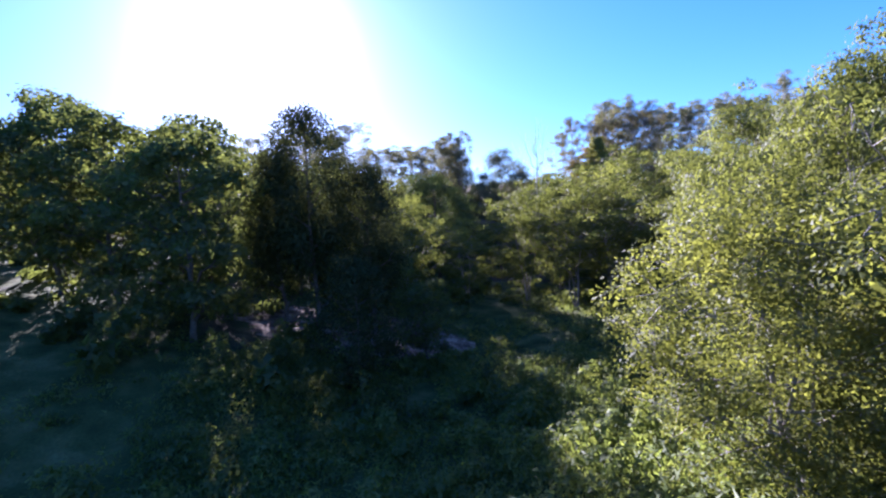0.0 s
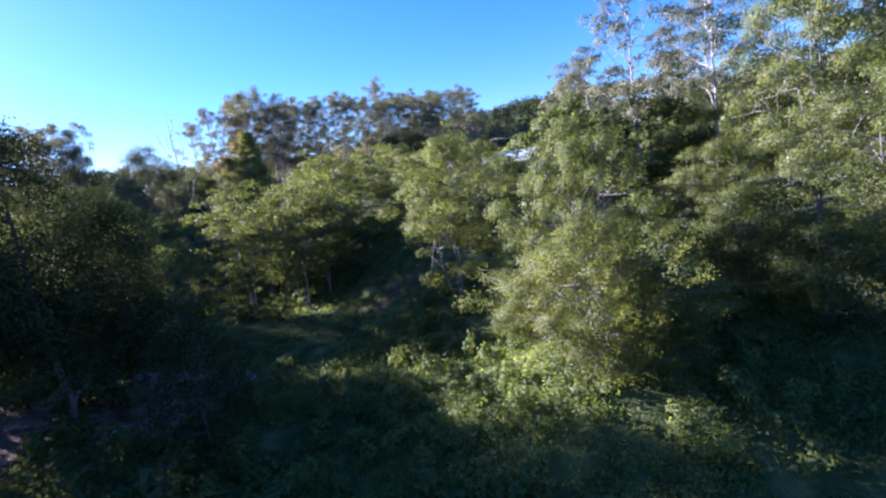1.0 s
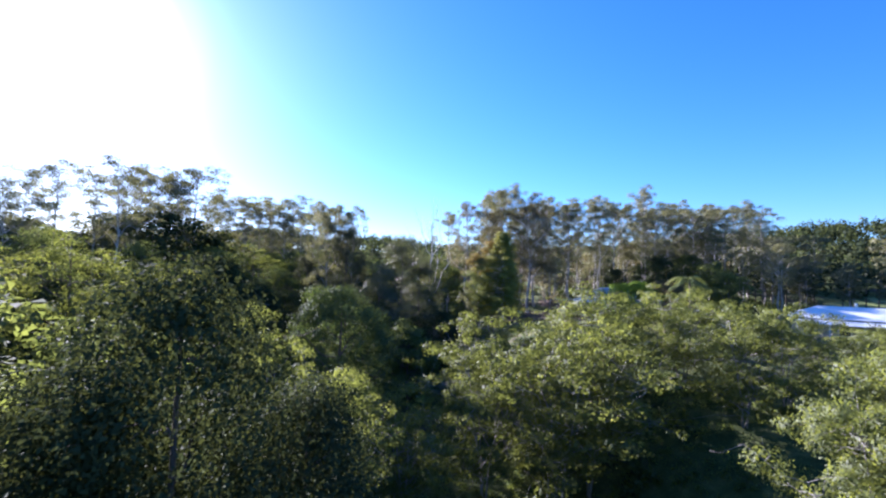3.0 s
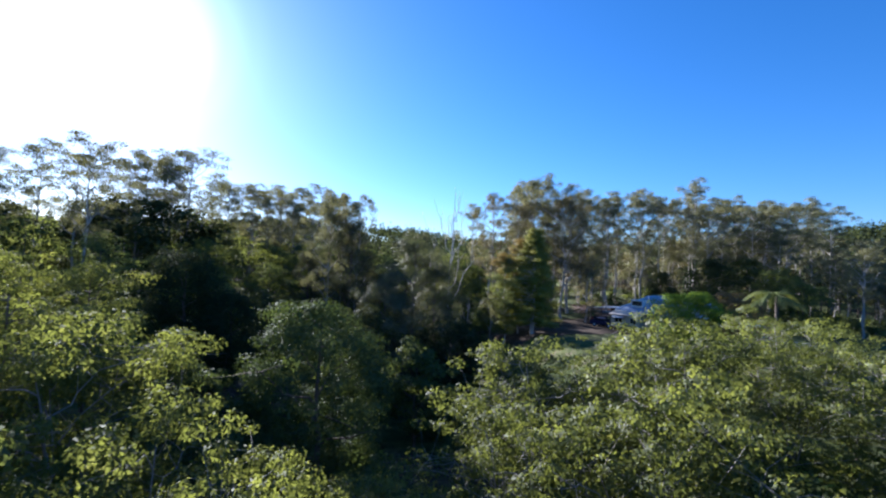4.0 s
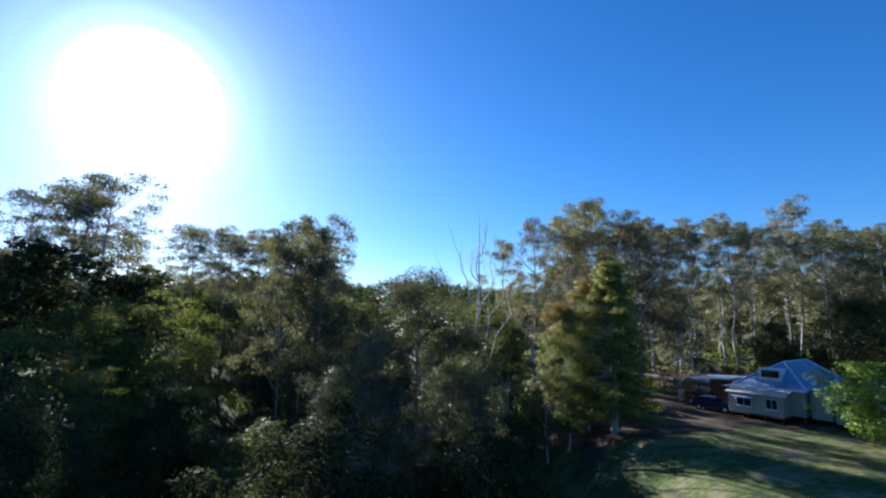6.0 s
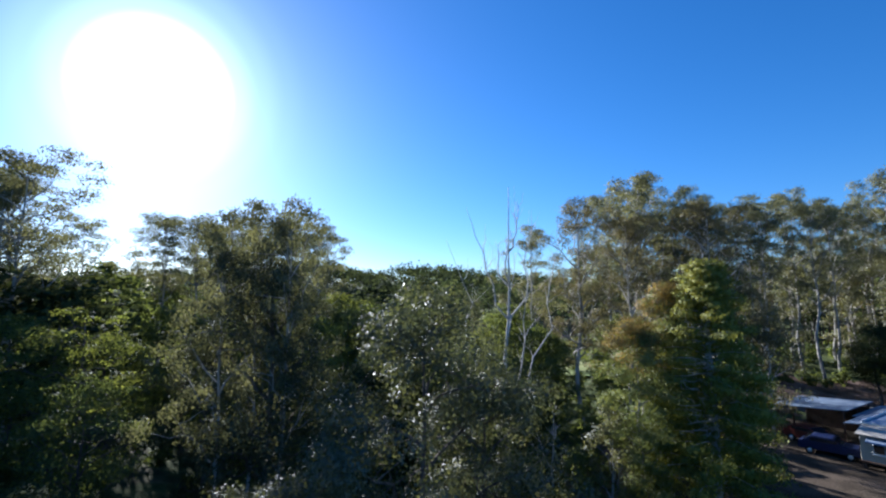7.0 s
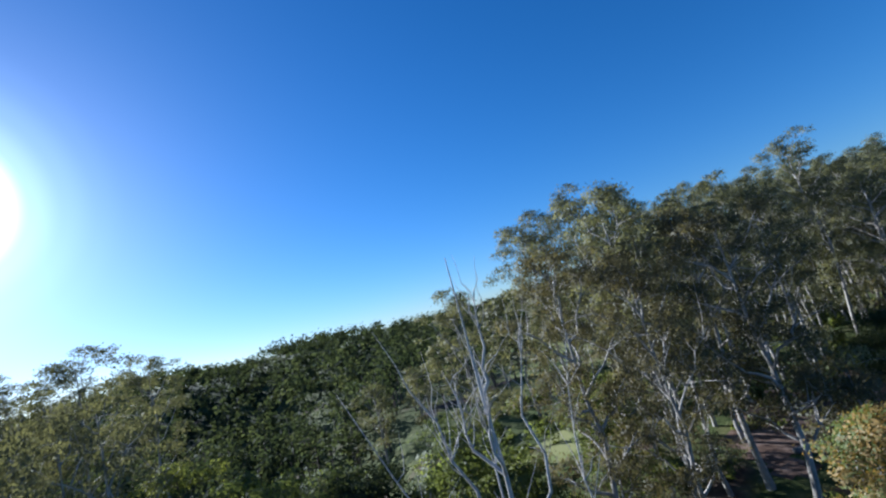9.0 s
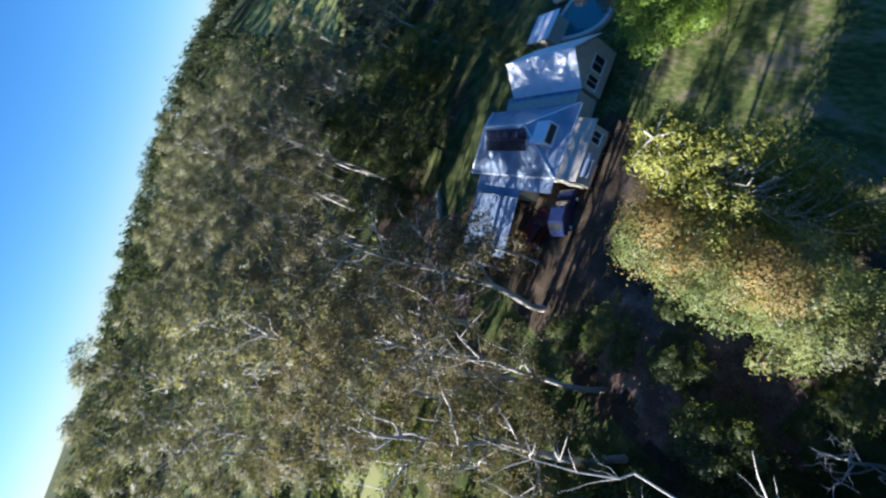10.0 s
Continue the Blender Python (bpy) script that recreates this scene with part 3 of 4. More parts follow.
plant("dome", [(-0.8, 56.0, 13.9, 1.02)], "broad-leaved trees in the valley")
plant("broad", [(83, 91, 12, 1.1), (86, 100, 13, 1.1), (74, 80, 9, 1.1), (79.5, 86, 10, 1.1), (68.5, 101, 6, 1), (-1.5, 28.5, 5.5, 1), (24, 20, 12, 1), (33, 24, 11, 1), (0, 68, 9, 1.1), (8, 66, 10, 1), 
                (26, 112, 14, 1), (62, 82, 6, 1.1), (36, 107, 8, 1), (40, 113, 9, 1), (44, 117, 9, 1), (34, 102, 6, 1), (30, 110, 9, 1)], "broad-leaved trees in the valley")
plant("broad", [(-14, 25, 12, 1), (-18, 35, 14, 1), (-13, 41, 11, 1), (-20, 28, 13, 1), (-24, 42, 14, 1), (-26, 31, 13, 1), (-28.5, 36, 15, 1), (-30, 28, 13, 1), (-5, 34, 7, 1), (-9, 55, 10, 1), (1, 79, 9, 1.1), (16, 92, 12, 1)], "broad-leaved trees on the left bank")
plant("rust", [(52.2, 72.7, 7.5, 1.1)], "garden trees")
plant("feathery", to_top([(-9.9, 97, 18, 1), (-14, 92, 16.5, 1), (-6.5, 90.5, 14.5, 0.85), (-11, 84.5, 13, 0.95), (-16, 100, 17.5, 1)]), "feathery trees above the creek")
plant("bright", [(46.0, 74.2, 7.4, 1.25)], "garden trees")
plant("broad", [(33.5, 95.5, 5.5, 1), (29.5, 94.2, 4.6, 1.1), (26.0, 95.6, 6.0, 1), (36.5, 97.5, 4.5, 1), (23.2, 90.2, 6.5, 0.9), (31.5, 91.5, 4.0, 1.1)], "understorey beside the yard")
plant("young_gum", [(45.5, 96.5, 11, 0.9), (48.5, 99.5, 12, 0.9), (24.2, 88.2, 9, 0.8)], "understorey beside the yard")
plant("near_wattle", [(16.5, 26.5, 14.5, 0.85), (11.8, 12.3, 11.2, 0.72), (22, 9, 8.5, 1), (21, 1, 10, 1), (27, 4, 17.5, 0.85), (24, 18, 10.5, 0.9), (30, 13, 10.5, 0.9)], "wattles round the meadow")
plant("wattle", to_top([(13, 52, 11.2, 0.95), (20, 48, 13.4, 1), (27, 47, 13.4, 1), (8, 46, 9, 0.9), (12, 43, 10, 0.9), (16, 45, 11.5, 1), (20, 54, 10.6, 1), (14, 57, 7, 1), (24, 52, 11.4, 1), (19, 60, 6.5, 1),
                        (27, 57, 9, 1), (31, 52, 12.6, 1), (30, 60, 7, 1), (35, 57, 8.8, 1), (36, 51, 12, 1), (26, 40.5, 12, 0.95), (31, 41, 12.2, 1), (37, 62, 7, 1), (43, 42, 10.2, 1), (39, 38, 10.4, 1), (52, 46, 9.4, 1)]), "wattle thicket beside the lawn")
plant("wattle", [(-7, 44, 11.5, 0.9), (-11, 49, 13, 0.95), (-3.5, 41, 11, 0.8), (2, 45, 8.5, 0.9)], "wattles on the left bank")
plant("feathery", to_top([(-20, 56, 16.5, 1), (-16, 63, 14.5, 1), (-26, 67, 17.5, 1), (-15, 52, 14, 1), (-24, 50, 16, 1), (-21, 78, 17, 1), (-17, 86, 16, 1)]), "sunlit trees on the left bank")
plant("near_bush", [(7.2, 9.8, 7.3, 1.08), (9.6, 8.6, 5.5, 1.25)], "wattle bushes beside the meadow")
plant("bush", [(11.0, 11.4, 5.4, 0.9), (12.6, 14.0, 7, 1), (14.8, 11, 6.5, 1), (13.2, 16.6, 5.2, 1), (17, 14, 6, 1), (11, 9.5, 5, 1), (16, 3.2, 5, 1.1), (18.5, 0, 6, 1.1), (18, 6.5, 6.5, 1), (19.5, -3.5, 6, 1.1), (20.5, 12.5, 6, 1.1)], "wattle bushes beside the meadow")
plant("feathery", to_top([(-4.4, 134, 20.3, 1.1), (7, 138, 19.8, 1.1), (18.3, 120.5, 17.2, 1), (13.2, 108, 15.4, 0.9), (22, 109, 15.5, 0.9), (29.6, 122.5, 17.5, 1), (-3, 113.5, 17.5, 0.95), (4.5, 113.5, 16.8, 0.95)]), "trees on the far bank of the creek")
plant("broad", to_top([(2, 99, 17.5, 0.9), (12, 101, 16, 0.9), (16, 99, 14.5, 0.9), (24, 104, 13.5, 1), (8, 124, 17.5, 1), (28, 104, 13, 1), (-8, 112, 18, 1), (-3, 122, 18, 1), (12, 128, 18, 1)]), "trees on the far bank of the creek")
plant("dark", to_top([(20, 118, 17, 1), (22, 98, 11, 1), (15, 107, 14.5, 0.9)]), "trees on the far bank of the creek")


def scatter(seed, count, box, gap, keep):
    """Random places in a box, no two nearer than gap, where keep(x, y) holds."""
    rng, out = np.random.default_rng(seed), []
    for _ in range(count * 12):
        x, y = rng.uniform(box[0], box[1]), rng.uniform(box[2], box[3])
        if keep(x, y) and all((x - a) ** 2 + (y - b) ** 2 > gap * gap for a, b, *_ in out):
            out.append((x, y, rng.random(), rng.random()))
            if len(out) == count:
                break
    return out


def open_ground(x, y):
    """Meadow, lawn, house yard and the open strip along the flight."""
    meadow = -4 < x < 24 and -8 < y < 46
    lawn = 22 < x < 66 and 52 < y < 103
    yard = 50 < x < 82 and 62 < y < 116
    house_2 = 62 < x < 100 and 40 < y < 76
    launch = math.hypot(x + 4, y - 4) < 16
    glade = math.hypot((x - 42) / 8, (y - 127) / 7) < 1
    over = -6 < x < 20 and 36 < y < 92
    return meadow or lawn or yard or house_2 or launch or over or glade


PADDOCKS = ((98, 205, 12, 30), (180, 92, 62, 16), (262, 101, 40, 16), (80, 168, 9, 18), (130, 85, 9, 6))     # middle and half-widths


def slope_open(x, y):
    """Grass paddocks on the hillsides."""
    return min(math.hypot((x - u) / p, (y - v) / q) for u, v, p, q in PADDOCKS) < 1 or noise.noise(Vector((x / 70, y / 70, 3.3))) > 0.42


left = scatter(3, 42, (-75, 0, 18, 150), 6.0, lambda x, y: not open_ground(x, y) and math.hypot(x + 4, y - 4) > 26 and not (x > -22 and y < 64) and not (x > -14 and y < 122))
plant("broad_far", [(x, y, (6 if x > -30 and y < 95 else 9 if x > -50 and y < 95 else 13) + 4 * a, 1.0 + 0.35 * b) for x, y, a, b in left], "woods on the valley side")
behind = scatter(4, 45, (0, 160, 92, 165), 6.5, lambda x, y: not open_ground(x, y) and not (60 < x < 90 and y < 118) and not (x < 34 and y < 124))
plant("young_gum", [(x, y, 9 + 6 * a, 0.9 + 0.35 * b) for x, y, a, b in behind[:25]], "woods behind the house")
plant("gum_far", [(x, y, (15 if x > 30 else 8) + 5 * a, 0.9 + 0.3 * b) for x, y, a, b in behind[25:]], "woods behind the house")


plant("gum", to_top([(80, 104, 30, 1.2), (86, 106, 31, 1.2), (92, 104, 31, 1.2), (98, 105, 32, 1.2), (105, 106, 33, 1.2), (91, 97, 25, 1.2), (100, 97, 21, 1.2), (110, 99, 21, 1.2), (93, 83, 23, 1.2), (86, 79, 21, 1.1), (116, 104, 33, 1.2), (120, 97, 20, 1.2)]), "gum trees beside the house")


slope = scatter(8, 16, (100, 140, 63, 93), 6.5, lambda x, y: not open_ground(x, y) and not slope_open(x, y))
plant("gum_far", [(x, y, 9 + 4 * a, 1.1 + 0.3 * b) for x, y, a, b in slope], "gum trees on the slope beyond the house")


def low(x, y, h):
    """Keeps trees low in the open lane from the meadow to the neighbour's house."""
    lane = math.hypot(x - 42, y - 30) < 9 or 44 < math.degrees(math.atan2(x + 8, y - 10)) < 67 and math.hypot(x + 8, y - 10) < 85
    return min(h, max(3.0, 8.0 - gz(x, y))) if lane else h


right = scatter(5, 60, (22, 130, -40, 62), 6.5, lambda x, y: not open_ground(x, y))
near = [r for r in right[:42] if math.hypot(r[0] + 10, r[1] - 4) < 62]
plant("feathery", [(x, y, low(x, y, 10 + 5 * a), 0.85 + 0.3 * b) for x, y, a, b in near[::2]], "woods beyond the meadow")
plant("broad", [(x, y, low(x, y, 9 + 5 * a), 0.85 + 0.3 * b) for x, y, a, b in near[1::2]], "woods beyond the meadow")
plant("broad_far", [(x, y, low(x, y, 10 + 5 * a), 0.9 + 0.35 * b) for x, y, a, b in right[:42] if math.hypot(x + 10, y - 4) >= 62], "woods beyond the meadow")
plant("gum_far", [(x, y, low(x, y, 16 + 5 * a), 0.9 + 0.3 * b) for x, y, a, b in right[42:]], "woods beyond the meadow")
back = scatter(6, 6, (-60, 60, -60, -12), 8.0, lambda x, y: not open_ground(x, y))
plant("broad_far", [(x, y, 10 + 5 * a, 1.1) for x, y, a, b in back], "woods behind the start")


def far_woods():
    """The wooded hills: thousands of small crowns and trunks joined in one mesh."""
    rng = np.random.default_rng(77)
    leaf_parts, wood = [], Wood()
    placed = 0
    while placed < 5200:
        r = 95 + 255 * rng.random() ** 0.8
        a = rng.uniform(-1.9, 2.4)
        x, y = 20 + r * math.sin(a), 70 + r * math.cos(a)
        if slope_open(x, y) or open_ground(x, y) or (-50 < x < 110 and 18 < y < 128) or (22 < x < 130 and -40 < y < 62):
            continue
        placed += 1
        h, w, z = rng.uniform(9, 17), rng.uniform(2.6, 5.0), gz(x, y)
        blobs = [(np.array([x, y, z + h * 0.62]), np.array([w * 0.62, w * 0.62, h * 0.3]))]
        for k in range(4):
            a2, f = k * 1.57 + rng.random(), rng.uniform(0.45, 0.75)
            blobs.append((np.array([x + math.cos(a2) * w * f, y + math.sin(a2) * w * f, z + h * rng.uniform(0.45, 0.7)]), np.array([w * 0.45, w * 0.45, h * 0.17])))
        leaf_parts.append(leaves(rng, blobs, 120, 0.85, 0.6, 0.2, 0.75, 0.6, cap=0.6) if r < 150 else leaves(rng, blobs, 60, 1.5, 1.0, 0.2, 0.75, 0.6, cap=0.6))
        if r < 150:
            wood.add([(x, y, z - 0.5), (x + rng.normal(0, 0.4), y + rng.normal(0, 0.4), z + h * 0.75)], [0.22, 0.06], 4)
    root = thing("far_woods", "olive-green bush covering the hills around the valley", "woods", kind="stuff")
    child("crowns", leaf_mesh("crowns", np.concatenate(leaf_parts), FAR_LEAF), root)
    child("trunks", wood.mesh("trunks", BROWN_BARK), root)


far_woods()



# ---- trees with a shape of their own ----
def conifer():
    """A dense cone of drooping branches with a fan of bare grey ones."""
    rng = np.random.default_rng(61)
    h, wood, blobs = 15.4, Wood(), []
    wood.add([(0, 0, -0.5), (0.1, 0, 6), (0, 0.1, 11), (0, 0, h)], [0.34, 0.26, 0.14, 0.02], 8)
    for k in range(150):
        z = 1.2 + (h - 1.6) * (k / 150) ** 0.9
        reach = 3.7 * (1 - z / h) ** 0.55 * rng.uniform(0.6, 1.15) + 0.25
        a = k * 2.4 + rng.random() * 0.5
        if 4.2 < z < 12.6 and 178 < math.degrees(a) % 360 < 240:
            reach *= 0.3
        tip = np.array([math.cos(a) * reach, math.sin(a) * reach, z + 0.12 * reach])
        wood.add(bend(rng, (0, 0, z), tip, 4, 0.03, 0.06), [0.05, 0.04, 0.03, 0.02, 0.01], 4)
        for f in (0.45, 0.7, 0.95):
            c = np.array([math.cos(a) * reach * f, math.sin(a) * reach * f, z + 0.1 * reach * f - 0.1])
            blobs.append((c, np.array([0.5, 0.5, 0.26]) * (0.8 + 0.25 * reach) * (0.6 if reach < 0.9 and z < 12 else 1)))
    for k in range(44):
        a = radians(rng.uniform(176, 242))
        z = rng.uniform(4.4, 12.8)
        reach = 3.0 * (1 - z / h) ** 0.6 * rng.uniform(0.7, 1.1)
        tip = np.array([math.cos(a) * reach, math.sin(a) * reach, z + rng.uniform(-0.2, 0.6)])
        path = bend(rng, (0, 0, z), tip, 5, 0.03)
        wood.add(path, [0.038, 0.034, 0.028, 0.022, 0.014, 0.006], 4)
        for q in range(3):
            g = rng.integers(2, 6)
            wood.add(bend(rng, path[g], path[g] + rng.normal(0, 0.3, 3), 3, 0.05), [0.014, 0.011, 0.008, 0.004], 3)
    root = thing("conifer_tree", "dense yellow-green conifer with bare grey branches on one side", "tree")
    child("trunk", wood.mesh("trunk", DEAD_WOOD), root)
    child("crown", leaf_mesh("crown", leaves(rng, blobs, 64000, 0.19, 0.07, 0.9, 0.35, 0.2), YELLOW_NEEDLE), root)
    root.matrix_basis = pose(29.3, 85.5, gz(29.3, 85.5))


def autumn_tree(x, y, h, w, seed, label):
    ob = tree("autumn_tree", label, "tree", seed, h, 0.13, 0.12, 26, w, (0.8, 0.8, 0.42), 46000, (0.105, 0.07), PALE_LEAF, PALE_BARK,
              crown_low=0.12, sub=4, fill=6, flat=0.5, limb_up=0.6, twig=2, round_top=1.4, turned=AUTUMN_LEAF)
    ob.matrix_basis = pose(x, y, gz(x, y))


def dead_tree(x, y, h, seed, turn=0.0, arms=9, clear=0.35, thick=1.0):
    """A leafless pale tree with steep crooked branches."""
    rng = np.random.default_rng(seed)
    root = thing("dead_tree", "bare silvery dead tree with thin upright branches", "tree")
    wood = Wood()
    trunk = bend(rng, (0, 0, -0.5), (0.4, 0.2, h * 0.98), 10, 0.008)
    wood.add(trunk, [0.24 * thick * (1 - 0.93 * i / 10) for i in range(11)], 7)
    child("trunk", wood.mesh("trunk", DEAD_WOOD), root)
    for k in range(arms):
        f = clear + (0.88 - clear) * (k + rng.random() * 0.6) / arms
        i = int(f * 10)
        a, out = k * 2.4 + turn, h * (0.95 - f) * rng.uniform(0.28, 0.5)
        tip = trunk[i] + np.array([math.cos(a) * out, math.sin(a) * out, h * (0.98 - f) * rng.uniform(0.55, 0.95)])
        p = bend(rng, trunk[i], tip, 7, 0.025)
        p[1:4, :2] += np.array([math.cos(a), math.sin(a)]) * out * 0.18
        limb = Wood()
        limb.add(p, [0.085 * thick * (1 - 0.9 * j / 7) for j in range(8)], 5)
        for q in range(9):
            g = rng.integers(2, 7)
            e = p[g] + np.array([rng.normal(0, 0.35), rng.normal(0, 0.35), rng.uniform(0.3, 1.0)]) * h * 0.09
            limb.add(bend(rng, p[g], e, 4, 0.05), [0.026, 0.02, 0.015, 0.01, 0.005], 3)
        child("branch", limb.mesh("branch", DEAD_WOOD), root)
    root.matrix_basis = pose(x, y, gz(x, y))


conifer()
autumn_tree(28.6, 88.4, 14.8, 2.0, 62, "slender autumn tree turning orange over pale green leaves")
autumn_tree(25.8, 87.6, 13.6, 1.9, 63, "pale green tree with a few orange leaves at its tip")
dead_tree(20.2, 96.4, 27.5, 64)
dead_tree(21.8, 92.2, 9, 65, 1.0, 6, 0.3, 0.55)


def palm(x, y, top):
    """A palm with a ringed trunk and arching fronds, each a rib with two rows of drooping leaflets."""
    rng = np.random.default_rng(91)
    h = top - gz(x, y) - 1.2
    wood = Wood()
    wood.add([(0, 0, -0.5), (0.15, 0, h * 0.5), (0.1, 0.1, h)], [0.22, 0.16, 0.13], 9)
    root = thing("palm_tree", "palm tree with arching pale green fronds above the thicket", "tree")
    child("trunk", wood.mesh("trunk", BROWN_BARK), root)
    for k in range(17):
        a, rise, quads, rib = k * 2.4 + rng.random() * 0.4, rng.uniform(-0.1, 1.0), [], Wood()
        reach, pts = rng.uniform(2.4, 3.1), []
        for j in range(9):
            f = j / 8
            pts.append(np.array([0.1 + math.cos(a) * reach * f, 0.1 + math.sin(a) * reach * f, h + reach * (rise * f * 1.1 - (0.5 + 0.75 * rise) * f * f)]))
        rib.add(pts, [0.035 * (1 - 0.85 * j / 8) for j in range(9)], 4)
        side = np.array([-math.sin(a), math.cos(a), 0])
        for j in range(46):
            f = 0.12 + 0.87 * j / 45
            i = min(7, int(f * 8))
            p = pts[i] + (pts[i + 1] - pts[i]) * (f * 8 - i)
            along = (pts[i + 1] - pts[i]) / np.linalg.norm(pts[i + 1] - pts[i])
            size = 0.75 * math.sin(math.pi * (0.12 + 0.8 * f)) + 0.08
            for s in (-1, 1):
                tip = p + side * s * size * 0.75 + along * size * 0.5 + np.array([0, 0, -size * rng.uniform(0.2, 0.55)])
                quads.append((p - along * 0.02, p + along * 0.025, tip))
        ob = child("frond", rib.mesh("frond", PALE_LEAF), root)
        child("blade", mesh_of("blade", [v for q in quads for v in q], [(3 * i, 3 * i + 1, 3 * i + 2) for i in range(len(quads))], PALE_LEAF), ob)
    root.matrix_basis = pose(x, y, gz(x, y))


palm(42.6, 60.2, 14.6)


# ---- undergrowth ----
def meadow_weeds():
    """Tall weeds and grass tufts of the creek meadow and the banks."""
    rng = np.random.default_rng(88)
    out = []
    n = 0
    while n < 8000:
        near = n < 4800
        x, y = (rng.uniform(-12, 18), rng.uniform(-5, 30)) if near else (rng.uniform(-16, 30), rng.uniform(-8, 58))
        dens = noise.noise(Vector((x / 5, y / 5, 0))) + (0.6 if near else 0.35)
        if rng.random() > dens or math.hypot((x + 6.5) / 8.0, (y - 33) / 5.5) < 0.95 and rng.random() < 0.85:
            continue
        n += 1
        z, tall = gz(x, y), rng.uniform(0.25, 0.8) * (1.4 if noise.noise(Vector((x / 9, y / 9, 5))) > 0.15 else 0.8)
        r = rng.uniform(0.3, 0.75)
        out.append(leaves(rng, [(np.array([x, y, z + tall * 0.45]), np.array([r, r, tall * 0.6]))], 34, 0.2, 0.065, -0.5, 0.2, 0.8))
    for k in range(170):
        x, y = rng.uniform(-12, 17), rng.uniform(3, 34)
        if math.hypot(x - 8, y - 10) < 4 or math.hypot((x + 6.5) / 8.0, (y - 33) / 5.5) < 1:
            continue
        h, r, z = rng.uniform(0.7, 1.7), rng.uniform(0.45, 1.1), gz(x, y)
        blobs = [(np.array([x, y, z + h * 0.55]) + rng.normal(0, 0.45, 3) * (r, r, h * 0.4), np.array([r * 0.5, r * 0.5, h * 0.3])) for _ in range(4)]
        out.append(leaves(rng, blobs, 260, 0.2, 0.09, -0.3, 0.4, 0.7, cap=0.4))
    me = leaf_mesh("meadow_weeds", np.concatenate(out), FERN_LEAF)
    tagged(new("meadow_weeds", me), "tall green weeds and grass over the creek meadow", "weeds", kind="stuff")


def undergrowth():
    """Low bushes under the trees."""
    rng = np.random.default_rng(89)
    out = []
    n = 0
    while n < 1200:
        x, y = rng.uniform(-60, 120), rng.uniform(15, 150)
        if (22 < x < 84 and 50 < y < 108) or (-5 < x < 22 and y < 42):
            continue
        n += 1
        h, r = rng.uniform(0.8, 2.6), rng.uniform(0.8, 1.8)
        z = gz(x, y)
        blobs = [(np.array([x, y, z + h * 0.5]) + rng.normal(0, 0.4, 3) * (r, r, h * 0.4), np.array([r * 0.6, r * 0.6, h * 0.35])) for _ in range(3)]
        out.append(leaves(rng, blobs, 110, 0.5, 0.26, 0, 0.4, 0.6))
    for k in range(50):
        x, y = rng.uniform(-20, 3), rng.uniform(20, 36)
        if x > -14 and 24 < y:
            continue
        h, r, z = rng.uniform(1.2, 3.6), rng.uniform(0.7, 1.5), gz(x, y)
        blobs = [(np.array([x, y, z + h * 0.5]) + rng.normal(0, 0.4, 3) * (r, r, h * 0.5), np.array([r * 0.5, r * 0.5, h * 0.25])) for _ in range(5)]
        out.append(leaves(rng, blobs, 420, 0.2, 0.1, 0, 0.4, 0.6, cap=0.3))
    me = leaf_mesh("undergrowth", np.concatenate(out), BROAD_LEAF)
    tagged(new("undergrowth", me), "low green bushes under the trees", "bushes", kind="stuff")


meadow_weeds()
undergrowth()


def sheet(name, label, material, inside, box, step, lift=0.03, category="ground"):
    """A ground cover laid over the land where inside(x, y) holds."""
    xs, ys = np.arange(box[0], box[1] + 1e-6, step), np.arange(box[2], box[3] + 1e-6, step)
    index, verts, faces = {}, [], []
    for i, x in enumerate(xs):
        for j, y in enumerate(ys):
            index[i, j] = len(verts)
            verts.append((x, y, gz(x, y) + lift))
    for i in range(len(xs) - 1):
        for j in range(len(ys) - 1):
            if inside(xs[i] + step / 2, ys[j] + step / 2):
                faces.append((index[i, j], index[i + 1, j], index[i + 1, j + 1], index[i, j + 1]))
    return tagged(new(name, mesh_of(name, verts, faces, material, True)), label, category, kind="structure")


LAWN = rough_material("mown_lawn", [(0.43, (0.045, 0.062, 0.02)), (0.5, (0.075, 0.096, 0.028)), (0.55, (0.105, 0.118, 0.037)), (0.62, (0.165, 0.145, 0.085))], 0.5, 0.95, 0.7, fine=7, stretch=(0.45, 1, 1), specular=0.1)
PASTURE = rough_material("pale_pasture", [(0.4, (0.09, 0.12, 0.035)), (0.5, (0.15, 0.18, 0.058)), (0.6, (0.23, 0.235, 0.095))], 0.12, 0.95, 0.5, fine=3, specular=0.1)
SOIL = rough_material("leaf_littered_soil", [(0.32, (0.06, 0.038, 0.028)), (0.5, (0.13, 0.085, 0.062)), (0.68, (0.27, 0.2, 0.16))], 0.7, 0.95, 0.9, fine=14, specular=0.1)
BANK = rough_material("red_brown_bank", [(0.4, (0.05, 0.03, 0.02)), (0.5, (0.12, 0.078, 0.055)), (0.56, (0.22, 0.155, 0.115)), (0.64, (0.38, 0.29, 0.225))], 0.9, 0.95, 0.9, fine=9, specular=0.1)
# Littered soil with the trees' missing shade put into its darker colour.
SHADE_LITTER = rough_material("shade_toned_litter", [(0.32, (0.03, 0.022, 0.015)), (0.5, (0.06, 0.045, 0.03)), (0.68, (0.12, 0.09, 0.065))], 0.6, 0.95, 0.9, fine=12, specular=0.1)


def wavy(x, y, scale=4.0, k=2.0):
    return k * noise.noise(Vector((x / scale, y / scale, 9.1)))


